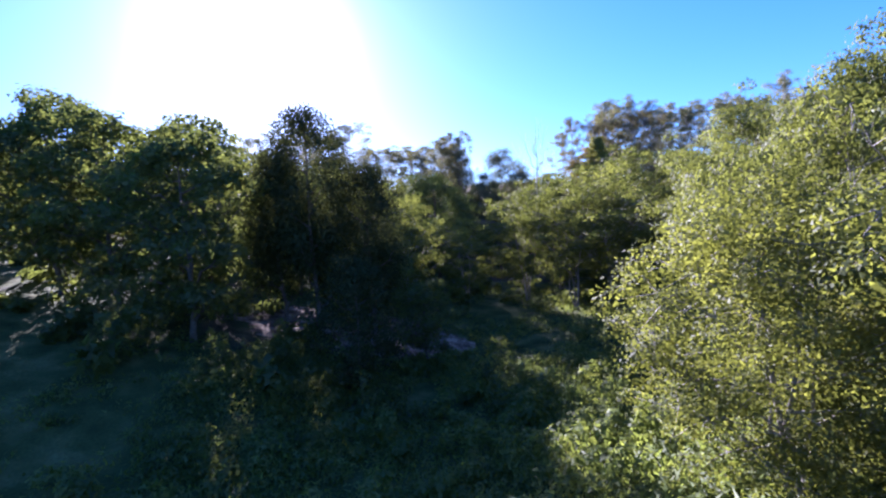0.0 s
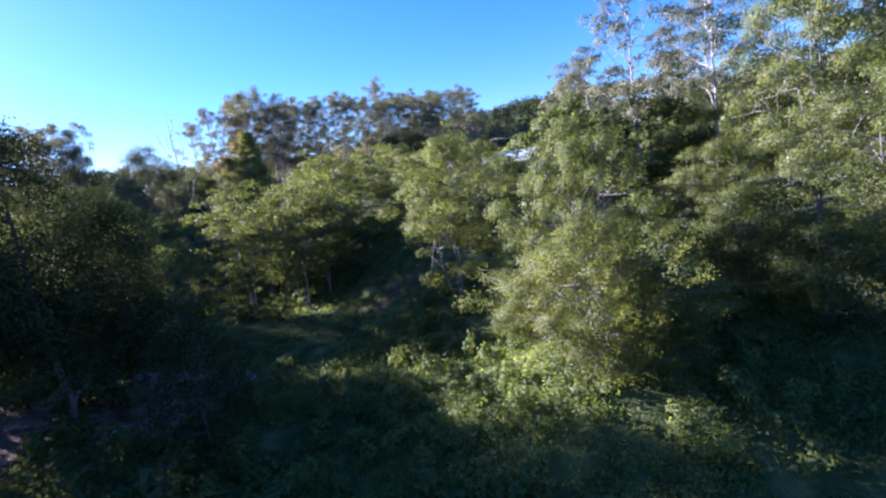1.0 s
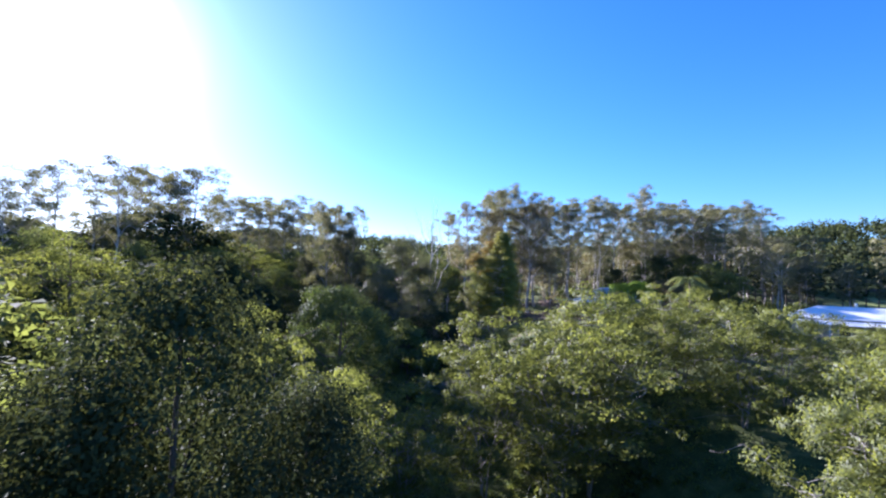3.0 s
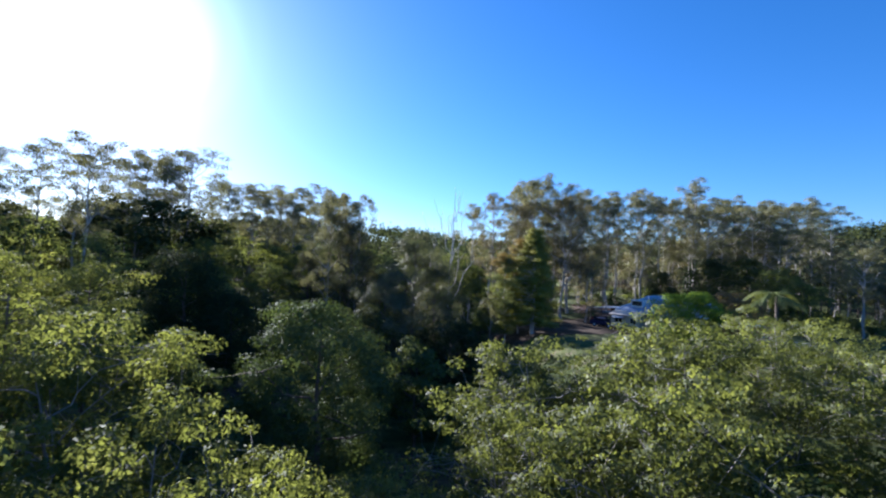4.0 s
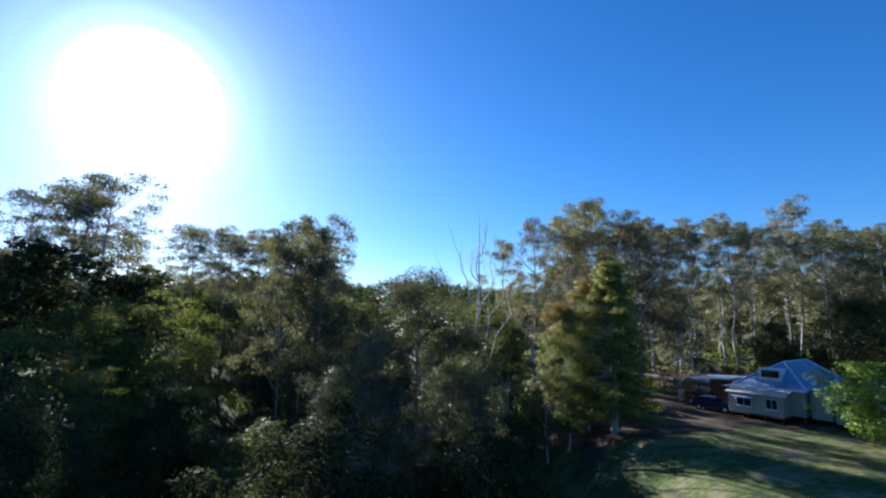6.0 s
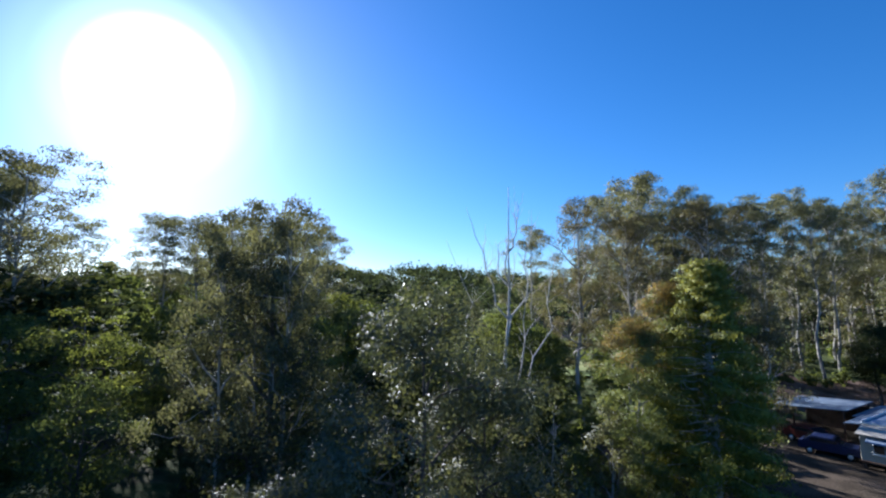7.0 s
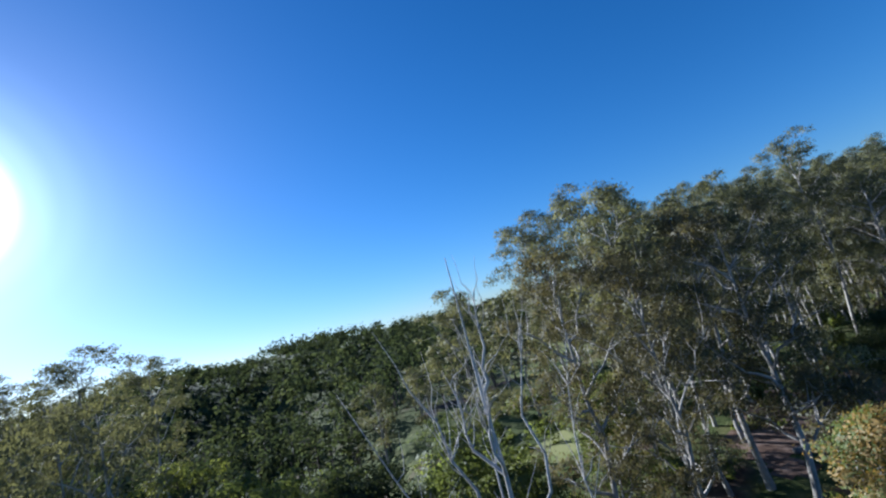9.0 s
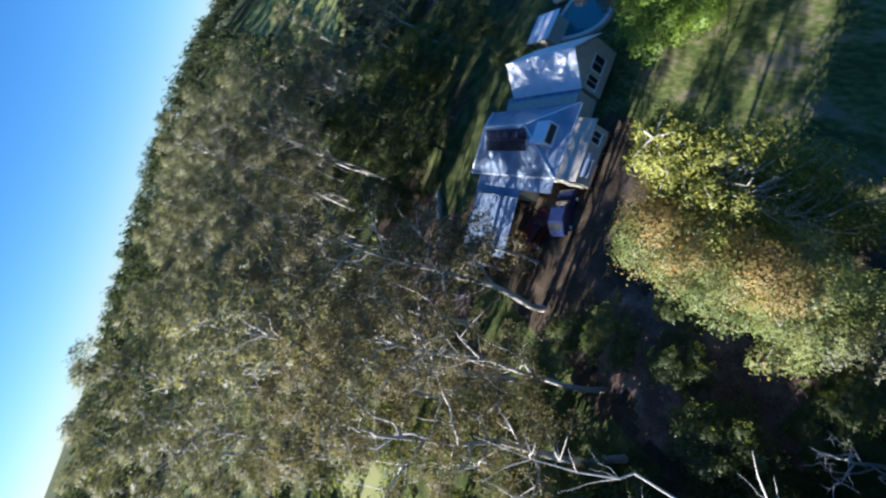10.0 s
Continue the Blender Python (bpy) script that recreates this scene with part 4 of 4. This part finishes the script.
sheet("lawn", "mown green and yellow lawn in front of the house", LAWN, lambda x, y: 25 + wavy(x, y) < x < 60 + wavy(x, y) and 57 + wavy(y, x) < y < 83 + wavy(y, x), (22, 64, 54, 88), 0.7)
sheet("soil_drive", "brown earth drive strewn with leaf litter, tree shade in its colour, between lawn and creek", SHADE_LITTER, lambda x, y: 26 + wavy(x, y) < x < 60 and 83.4 + wavy(y, x) < y < 101 + wavy(y, x), (22, 62, 80, 104), 0.7, 0.032)
sheet("soil_bank", "bare brown soil with leaf litter on the creek bank", BANK, lambda x, y: math.hypot((x + 6.5) / 8.0, (y - 33) / 5.5) < 1 + 0.2 * wavy(x, y, 3), (-18, 5, 24, 42), 0.6)
sheet("soil_yard", "bare brown earth yard behind the carport", SOIL, lambda x, y: math.hypot((x - 63) / 13, (y - 107) / 7) < 1 + 0.2 * wavy(x, y, 3), (46, 80, 97, 118), 0.8, 0.035)
sheet("creek_bank", "brown stony creek bank", SOIL, lambda x, y: math.hypot((x - 31) / 6, (y - 95) / 4.5) < 1 + 0.25 * wavy(x, y, 3), (22, 40, 88, 102), 0.6, 0.04)


for px_, py_, pw, ph in PADDOCKS + ((42, 127, 7, 6),):
    sheet("paddock", "pale green grass paddock between the woods", PASTURE, lambda x, y: math.hypot((x - px_) / pw, (y - py_) / ph) < 1 + 0.2 * wavy(x, y, 6), (px_ - pw * 1.4, px_ + pw * 1.4, py_ - ph * 1.4, py_ + ph * 1.4), 1.5, 0.3)


# ---- the house ----
def bevelled_box(lo, hi, material, bevel=0.02):
    bm = bmesh.new()
    bmesh.ops.create_cube(bm, size=1.0)
    lo, hi = Vector(lo), Vector(hi)
    for v in bm.verts:
        v.co = Vector((lo[i] + (v.co[i] + 0.5) * (hi[i] - lo[i]) for i in range(3)))
    if bevel:
        bmesh.ops.bevel(bm, geom=list(bm.edges), offset=bevel, segments=1, affect="EDGES")
    me = bpy.data.meshes.new("piece")
    bm.to_mesh(me)
    bm.free()
    me.materials.append(material)
    return me


def slab(corners, thick, material):
    """A roof plane: a polygon with thickness below it."""
    n = len(corners)
    top = [Vector(c) for c in corners]
    nor = (top[1] - top[0]).cross(top[2] - top[0]).normalized()
    if nor.z < 0:
        nor = -nor
    verts = top + [c - nor * thick for c in top]
    faces = [tuple(range(n)), tuple(range(2 * n - 1, n - 1, -1))] + [(i, n + i, n + (i + 1) % n, (i + 1) % n) for i in range(n)]
    me = mesh_of("roof_sheet", verts, faces, material)
    bm = bmesh.new()
    bm.from_mesh(me)
    bmesh.ops.recalc_face_normals(bm, faces=bm.faces)
    bm.to_mesh(me)
    bm.free()
    return me


def iron_material(name, stops, rough=0.4, along=0):
    """Corrugated iron: fine ribs, weather streaks."""
    m, ns, ls, bsdf = nodes_of(name)
    tc, nz, wv = ns.new("ShaderNodeTexCoord"), ns.new("ShaderNodeTexNoise"), ns.new("ShaderNodeTexWave")
    nz.inputs["Scale"].default_value, nz.inputs["Detail"].default_value = 0.8, 6
    wv.inputs["Scale"].default_value = 4.2
    wv.bands_direction = "X" if along == 0 else "Y"
    for n in (nz, wv):
        ls.new(tc.outputs["Object"], n.inputs["Vector"])
    r = ramp(ns, stops)
    ls.new(nz.outputs["Fac"], r.inputs["Fac"])
    ls.new(r.outputs[0], bsdf.inputs["Base Color"])
    bsdf.inputs["Metallic"].default_value, bsdf.inputs["Roughness"].default_value = 0.25, rough
    b = ns.new("ShaderNodeBump")
    b.inputs["Strength"].default_value, b.inputs["Distance"].default_value = 0.25, 0.02
    ls.new(wv.outputs["Fac"], b.inputs["Height"])
    ls.new(b.outputs[0], bsdf.inputs["Normal"])
    return m


IRON = iron_material("roof_iron", [(0.3, (0.17, 0.22, 0.3)), (0.5, (0.23, 0.29, 0.38)), (0.7, (0.32, 0.38, 0.47))])
WHITE_IRON = iron_material("white_roof_iron", [(0.3, (0.62, 0.64, 0.66)), (0.6, (0.74, 0.76, 0.78)), (0.8, (0.82, 0.83, 0.84))], 0.5)
BEIGE_IRON = iron_material("beige_roof_iron", [(0.3, (0.38, 0.34, 0.28)), (0.6, (0.48, 0.44, 0.37)), (0.8, (0.56, 0.52, 0.45))], 0.6)
CREAM = rough_material("cream_boards", [(0.3, (0.32, 0.3, 0.24)), (0.5, (0.42, 0.4, 0.32)), (0.7, (0.5, 0.47, 0.39))], 1.5, 0.7, 0.2)
TRIM = rough_material("white_trim", [(0.3, (0.7, 0.7, 0.68)), (0.7, (0.82, 0.82, 0.8))], 3, 0.5, 0.05)
TIMBER = rough_material("dark_timber", [(0.3, (0.05, 0.03, 0.02)), (0.6, (0.12, 0.07, 0.045))], 3, 0.8, 0.3)
RED = rough_material("red_paint", [(0.3, (0.07, 0.012, 0.012)), (0.7, (0.11, 0.018, 0.016))], 4, 0.35, 0.02, specular=0.5)
BLUE = rough_material("blue_paint", [(0.3, (0.01, 0.015, 0.05)), (0.7, (0.015, 0.025, 0.08))], 4, 0.35, 0.02, specular=0.5)
PANEL = rough_material("solar_cell", [(0.3, (0.006, 0.008, 0.02)), (0.7, (0.015, 0.02, 0.045))], 6, 0.15, 0.02, specular=0.5)
RUBBER = rough_material("rubber", [(0.3, (0.012, 0.012, 0.012)), (0.7, (0.03, 0.03, 0.03))], 6, 0.8, 0.1)
CONCRETE = rough_material("pale_paving", [(0.3, (0.45, 0.42, 0.36)), (0.7, (0.65, 0.62, 0.55))], 2, 0.8, 0.2)


def glass_material(name, tint, rough=0.05):
    m, ns, ls, bsdf = nodes_of(name)
    bsdf.inputs["Base Color"].default_value = (*tint, 1)
    bsdf.inputs["Roughness"].default_value = rough
    bsdf.inputs["Specular IOR Level"].default_value = 0.6
    return m


GLASS = glass_material("window_glass", (0.02, 0.025, 0.03))
WATER = glass_material("pool_water", (0.0, 0.12, 0.14), 0.03)

HX, HY, HZ = 59.5, 88.7, 6.0
yard_pose = pose(HX, HY, HZ, 0, 0, 20.3)
house_pose = yard_pose @ Matrix.Diagonal((0.85, 0.88, 1, 1))


def house_window(house, x, y0, y1, z0, z1):
    """A sash window in a wall that faces -x."""
    frame_ob = child("window", bevelled_box((x - 0.07, y0, z0), (x + 0.02, y1, z1), TRIM), house)
    mid = (y0 + y1) / 2
    child("pane", bevelled_box((x - 0.085, y0 + 0.07, z0 + 0.07), (x - 0.06, mid - 0.03, z1 - 0.07), GLASS, 0), frame_ob)
    child("pane", bevelled_box((x - 0.085, mid + 0.03, z0 + 0.07), (x - 0.06, y1 - 0.07, z1 - 0.07), GLASS, 0), frame_ob)
    child("sill", bevelled_box((x - 0.14, y0 - 0.05, z0 - 0.06), (x + 0.02, y1 + 0.05, z0), TRIM, 0.01), frame_ob)


def build_house():
    house = thing("house", "low cream timber house with pale corrugated iron roofs and solar panels", "house")
    house.matrix_basis = house_pose
    e, rz = 3.0, 5.35
    # main block: hip roof
    x0, x1, y0, y1 = -14.2, 0.2, -1.2, 6.2
    ra, rb, ry = -10.5, -3.6, 2.0
    roof = child("roof", slab([(x0, y1, e), (x1, y1, e), (rb, ry, rz), (ra, ry, rz)], 0.07, IRON), house, "pale blue-grey corrugated iron hip roof")
    child("roof_plane", slab([(x1, y0, e), (x0, y0, e), (ra, ry, rz), (rb, ry, rz)], 0.07, IRON), roof)
    child("roof_plane", slab([(x0, y0, e), (x0, y1, e), (ra, ry, rz)], 0.07, IRON), roof)
    child("roof_plane", slab([(x1, y1, e), (x1, y0, e), (rb, ry, rz)], 0.07, IRON), roof)
    for a, b in (((x0, y0, e), (ra, ry, rz)), ((x0, y1, e), (ra, ry, rz)), ((x1, y0, e), (rb, ry, rz)), ((x1, y1, e), (rb, ry, rz)), ((ra, ry, rz), (rb, ry, rz))):
        w = Wood()
        w.add([np.array(a) + (0, 0, 0.03), np.array(b) + (0, 0, 0.03)], [0.09, 0.09], 6)
        child("ridge_cap", w.mesh("ridge_cap", WHITE_IRON), roof)
    child("wall", bevelled_box((x0 + 0.6, y0 + 0.5, 0.5), (x1 - 0.6, y1 - 0.5, e + 0.05), CREAM), house, "cream painted timber wall")
    child("gutter", bevelled_box((x0 - 0.1, y0, e - 0.14), (x0 + 0.02, y1, e - 0.02), TRIM, 0.01), house)
    child("gutter", bevelled_box((x0, y1 - 0.02, e - 0.14), (x1, y1 + 0.1, e - 0.02), TRIM, 0.01), house)
    for y in np.arange(y0 + 0.7, y1 - 0.4, 1.45):
        for x in (x0 + 0.8, -7.0, x1 - 0.9):
            child("stump", bevelled_box((x - 0.12, y - 0.12, -0.5), (x + 0.12, y + 0.12, 0.52), TIMBER, 0.02), house)
    # roof box with a raised light
    box_ob = child("roof_light", bevelled_box((-13.3, 1.4, 3.6), (-11.2, 3.6, 4.75), WHITE_IRON, 0.03), house, "white raised roof light")
    child("pane", bevelled_box((-13.33, 1.6, 3.9), (-13.28, 3.4, 4.6), GLASS, 0), box_ob)
    # solar panels, two rows on the sunny slope
    up = Vector((0, -(y1 - ry), rz - e)).normalized()
    nrm = Vector((0, rz - e, y1 - ry)).normalized()
    for row in range(2):
        for k in range(4):
            c = Vector((-9.9 + k * 1.72 + 0.25 * row, ry, rz)) - up * (0.85 + row * 1.06) + nrm * 0.1
            q = [c + Vector((sx * 0.84, 0, 0)) + up * sy * 0.51 for sx, sy in ((-1, -1), (1, -1), (1, 1), (-1, 1))]
            child("solar_panel", slab(q, 0.04, PANEL), roof, "dark solar panel")
    # low link roof and the gabled block
    child("roof", slab([(-13.0, -1.3, 2.6), (-1.6, -1.3, 2.6), (-1.6, -2.9, 2.75), (-13.0, -2.9, 2.75)], 0.06, IRON), house, "low iron roof between two blocks")
    child("wall", bevelled_box((-12.9, -2.8, 0.4), (-1.9, -1.0, 2.7), CREAM), house)
    gable = child("roof", slab([(-13.4, -2.7, 2.9), (-2.8, -2.7, 2.9), (-2.8, -5.5, 5.1), (-13.4, -5.5, 5.1)], 0.07, WHITE_IRON), house, "white corrugated iron gable roof")
    child("roof_plane", slab([(-2.8, -8.3, 2.9), (-13.4, -8.3, 2.9), (-13.4, -5.5, 5.1), (-2.8, -5.5, 5.1)], 0.07, WHITE_IRON), gable)
    child("wall", bevelled_box((-13.0, -7.9, 0.3), (-3.2, -3.1, 2.95), CREAM), house)
    for x in (-13.0, -3.26):
        child("gable_wall", slab_upright([(x, -7.9, 2.9), (x, -3.1, 2.9), (x, -5.5, 4.85)], 0.06, CREAM), house)
    house_window(house, -13.0, -6.6, -5.0, 1.2, 2.5)
    house_window(house, -13.0, -4.6, -3.4, 1.2, 2.5)
    # verandah
    child("verandah_roof", slab([(-16.3, 0.2, 2.4), (-14.25, 0.2, 2.86), (-14.25, 6.2, 2.86), (-16.3, 6.2, 2.4)], 0.06, BEIGE_IRON), house, "weathered beige verandah roof")
    child("wall", bevelled_box((-15.9, 0.5, 0.5), (-13.5, 6.0, 2.42), CREAM), house, "cream painted wall of the closed-in verandah")
    house_window(house, -15.9, 3.6, 5.2, 1.1, 2.1)
    house_window(house, -15.9, 1.0, 2.2, 1.1, 2.1)
    child("awning", slab([(-16.7, 3.3, 1.95), (-15.9, 3.3, 2.26), (-15.9, 5.5, 2.26), (-16.7, 5.5, 1.95)], 0.04, IRON), house, "grey-green window awning")
    child("verandah_floor", bevelled_box((-16.0, 0.4, 0.36), (-13.4, 6.1, 0.49), TIMBER), house)
    for y in (0.7, 2.4, 4.1, 5.8):
        child("stump", bevelled_box((-15.85, y - 0.12, -0.5), (-15.6, y + 0.12, 0.37), TIMBER, 0.02), house)
    # lower roofs towards the carport
    child("roof", slab([(-9.4, 6.2, 2.72), (-1.2, 6.2, 2.72), (-1.2, 8.3, 2.5), (-9.4, 8.3, 2.5)], 0.06, IRON), house)
    child("roof", slab([(-14.0, 6.2, 2.78), (-9.4, 6.2, 2.78), (-9.4, 7.6, 2.62), (-14.0, 7.6, 2.62)], 0.06, IRON), house)
    child("wall", bevelled_box((-9.0, 6.0, 0.1), (-1.6, 7.9, 2.45), CREAM), house)
    return house


def slab_upright(corners, thick, material):
    """A thin upright polygon across x."""
    n = len(corners)
    verts = list(corners) + [(x + thick, y, z) for x, y, z in corners]
    faces = [tuple(range(n - 1, -1, -1)), tuple(range(n, 2 * n))] + [(i, (i + 1) % n, n + (i + 1) % n, n + i) for i in range(n)]
    return mesh_of("gable_wall", verts, faces, material)


build_house()


def build_carport():
    port = thing("carport", "open carport with a grey-blue iron roof on timber posts", "carport")
    port.matrix_basis = house_pose
    child("roof", slab([(-9.9, 8.5, 2.95), (-2.3, 8.5, 2.95), (-2.6, 14.9, 2.55), (-10.4, 14.7, 2.55)], 0.07, IRON), port)
    for x in (-9.8, -6.2, -2.7):
        for y, z in ((8.8, 2.9), (14.3, 2.55)):
            child("post", bevelled_box((x - 0.07, y - 0.07, -0.4), (x + 0.07, y + 0.07, z - 0.05), TIMBER, 0.01), port)
    child("beam", bevelled_box((-10.0, 14.2, 2.33), (-2.5, 14.35, 2.52), TIMBER, 0.01), port)
    child("back_wall", bevelled_box((-2.55, 8.8, -0.2), (-2.45, 14.3, 2.4), TIMBER, 0.01), port)


build_carport()


def car(x, y, turn, paint, label):
    """A small hatchback: body, cabin, glass, wheels."""
    root = thing("car", label, "car")
    root.matrix_basis = yard_pose @ pose(x, y, -0.1, 0, 0, turn)
    prof = [(-2.0, 0.35), (-2.05, 0.75), (-1.75, 0.95), (-0.85, 1.0), (-0.25, 1.42), (1.1, 1.45), (1.75, 1.0), (2.0, 0.92), (2.02, 0.4)]
    verts = [(px, -0.82, pz) for px, pz in prof] + [(px, 0.82, pz) for px, pz in prof]
    n = len(prof)
    faces = [tuple(range(n)), tuple(range(2 * n - 1, n - 1, -1))] + [(i, n + i, n + (i + 1) % n, (i + 1) % n) for i in range(n)]
    me = mesh_of("car_body", verts, faces, paint)
    bm = bmesh.new()
    bm.from_mesh(me)
    bmesh.ops.recalc_face_normals(bm, faces=bm.faces)
    bmesh.ops.bevel(bm, geom=list(bm.edges), offset=0.06, segments=2, affect="EDGES")
    bm.to_mesh(me)
    bm.free()
    child("body", me, root)
    child("windscreen", slab([(-0.83, -0.68, 1.06), (-0.83, 0.68, 1.06), (-0.32, 0.62, 1.41), (-0.32, -0.62, 1.41)], 0.02, GLASS), root)
    child("rear_window", slab([(1.2, -0.62, 1.42), (1.2, 0.62, 1.42), (1.7, 0.68, 1.07), (1.7, -0.68, 1.07)], 0.02, GLASS), root)
    for s in (-0.835, 0.815):
        child("side_window", bevelled_box((-0.5, s, 1.05), (1.2, s + 0.02, 1.33), GLASS, 0), root)
    for wx in (-1.25, 1.25):
        for wy in (-0.75, 0.75):
            w = Wood()
            w.add([(wx, wy - 0.1, 0.3), (wx, wy + 0.1, 0.3)], [0.3, 0.3], 14)
            tyre = child("wheel", w.mesh("wheel", RUBBER), root)
            r = Wood()
            r.add([(wx, wy - 0.11, 0.3), (wx, wy + 0.11, 0.3)], [0.17, 0.17], 10)
            child("rim", r.mesh("rim", TRIM), tyre)


car(-9.6, 9.6, 75, RED, "small dark red car parked beside the carport")
car(-11.9, 7.6, 100, BLUE, "small dark blue car parked beside the house")


def build_pool():
    pool = thing("swimming_pool", "kidney-shaped swimming pool with a pale paved rim", "pool")
    pool.matrix_basis = house_pose
    ring = [(-5.6 + 3.9 * math.cos(w) , -14.0 + 3.0 * math.sin(w) + 0.5 * math.cos(2 * w)) for w in np.linspace(0, 2 * math.pi, 40, endpoint=False)]
    n = len(ring)
    cx, cy = -5.6, -14.0
    outer = [(cx + (x - cx) * 1.16, cy + (y - cy) * 1.18) for x, y in ring]
    verts = [(x, y, 0.3) for x, y in ring] + [(x, y, 0.3) for x, y in outer] + [(x, y, -0.4) for x, y in outer] + [(x, y, -0.4) for x, y in ring]
    faces = []
    for i in range(n):
        k = (i + 1) % n
        faces += [(i, n + i, n + k, k), (n + i, 2 * n + i, 2 * n + k, n + k), (k, 3 * n + k, 3 * n + i, i)]
    child("rim", mesh_of("rim", verts, faces, CONCRETE), pool)
    child("water", mesh_of("water", [(x, y, 0.16) for x, y in ring], [tuple(range(n))], WATER), pool, "dark teal pool water")
    child("paving", bevelled_box((-11.5, -19.0, -0.4), (1.2, -17.2, 0.28), CONCRETE, 0.03), pool)
    shed = thing("pool_shed", "small white-roofed shed beside the swimming pool", "shed")
    shed.matrix_basis = house_pose
    child("wall", bevelled_box((-3.4, -13.6, -0.4), (-0.4, -10.4, 1.95), CREAM, 0.02), shed)
    child("roof", slab([(-3.8, -13.9, 2.0), (-3.8, -10.1, 2.25), (-0.1, -10.1, 2.25), (-0.1, -13.9, 2.0)], 0.06, WHITE_IRON), shed)


build_pool()


def build_second_house():
    """The white-roofed neighbour seen over the wattles."""
    x, y = 74.0, 58.5
    h = thing("house", "white hip-roofed neighbour house half hidden by trees", "house")
    h.matrix_basis = pose(x, y, gz(x, y) - 0.2, 0, 0, -58)
    roof = child("roof", slab([(-9, -4.5, 3.0), (9, -4.5, 3.0), (5.5, 0, 4.6), (-5.5, 0, 4.6)], 0.07, WHITE_IRON), h, "white corrugated iron hip roof")
    child("roof_plane", slab([(9, 4.5, 3.0), (-9, 4.5, 3.0), (-5.5, 0, 4.6), (5.5, 0, 4.6)], 0.07, WHITE_IRON), roof)
    child("roof_plane", slab([(-9, -4.5, 3.0), (-5.5, 0, 4.6), (-9, 4.5, 3.0)], 0.07, WHITE_IRON), roof)
    child("roof_plane", slab([(9, -4.5, 3.0), (9, 4.5, 3.0), (5.5, 0, 4.6)], 0.07, WHITE_IRON), roof)
    child("wall", bevelled_box((-8.4, -3.9, -1.5), (8.4, 3.9, 3.05), CREAM), h)
    child("verandah_roof", slab([(-8, -6.4, 2.3), (3, -6.4, 2.3), (3, -4.4, 2.8), (-8, -4.4, 2.8)], 0.05, WHITE_IRON), h)
    for px in (-7.8, -4.2, -0.6, 2.8):
        child("verandah_post", bevelled_box((px - 0.06, -6.3, -1.5), (px + 0.06, -6.2, 2.3), TRIM, 0.01), h)
    child("vent", bevelled_box((-1.2, -0.2, 4.4), (-0.9, 0.1, 5.2), TRIM, 0.02), h)
    for px in (-6.5, -2.5, 1.5, 5.5):
        w = child("window", bevelled_box((px - 0.7, -3.95, 0.6), (px + 0.7, -3.86, 2.0), TRIM), h)
        child("pane", bevelled_box((px - 0.62, -3.97, 0.68), (px + 0.62, -3.94, 1.92), GLASS, 0), w)


build_second_house()


def garden_shed(x, y, z):
    """The neighbour's little white-roofed shed among the trees."""
    shed = thing("garden_shed", "small white-roofed shed among the wattles", "shed")
    shed.matrix_basis = pose(x, y, z, 0, 0, -50)
    depth = z - gz(x, y)
    child("wall", bevelled_box((-1.7, -1.3, -depth - 0.3), (1.7, 1.3, 0.05), CREAM, 0.02), shed)
    roof = child("roof", slab([(-2.0, -1.6, 0.02), (2.0, -1.6, 0.02), (2.0, 0, 0.6), (-2.0, 0, 0.6)], 0.05, WHITE_IRON), shed)
    child("roof_plane", slab([(2.0, 1.6, 0.02), (-2.0, 1.6, 0.02), (-2.0, 0, 0.6), (2.0, 0, 0.6)], 0.05, WHITE_IRON), roof)
    child("door", bevelled_box((-0.45, -1.34, -depth), (0.4, -1.28, -0.15), TIMBER, 0.01), shed)


garden_shed(45.7, 31.8, max(gz(45.7, 31.8) + 2.3, 6.8))


def earth_bank():
    """The long low retaining bank of dark logs behind the carport."""
    log = thing("retaining_log", "long dark log edging the earth bank behind the carport", "log")
    w = Wood()
    pts = [(67.0 - 14.6 * f, 99.4 + 6.1 * f + 0.7 * math.sin(3 * f)) for f in np.linspace(0, 1, 9)]
    w.add([(x, y, gz(x, y) + 0.25) for x, y in pts], [0.32, 0.36, 0.34, 0.36, 0.33, 0.35, 0.33, 0.3, 0.26], 9)
    child("trunk", w.mesh("log", LOG), log)


LOG = rough_material("blue_grey_log", [(0.3, (0.1, 0.1, 0.1)), (0.5, (0.2, 0.2, 0.2)), (0.7, (0.32, 0.32, 0.31))], 2, 0.8, 0.5)
earth_bank()
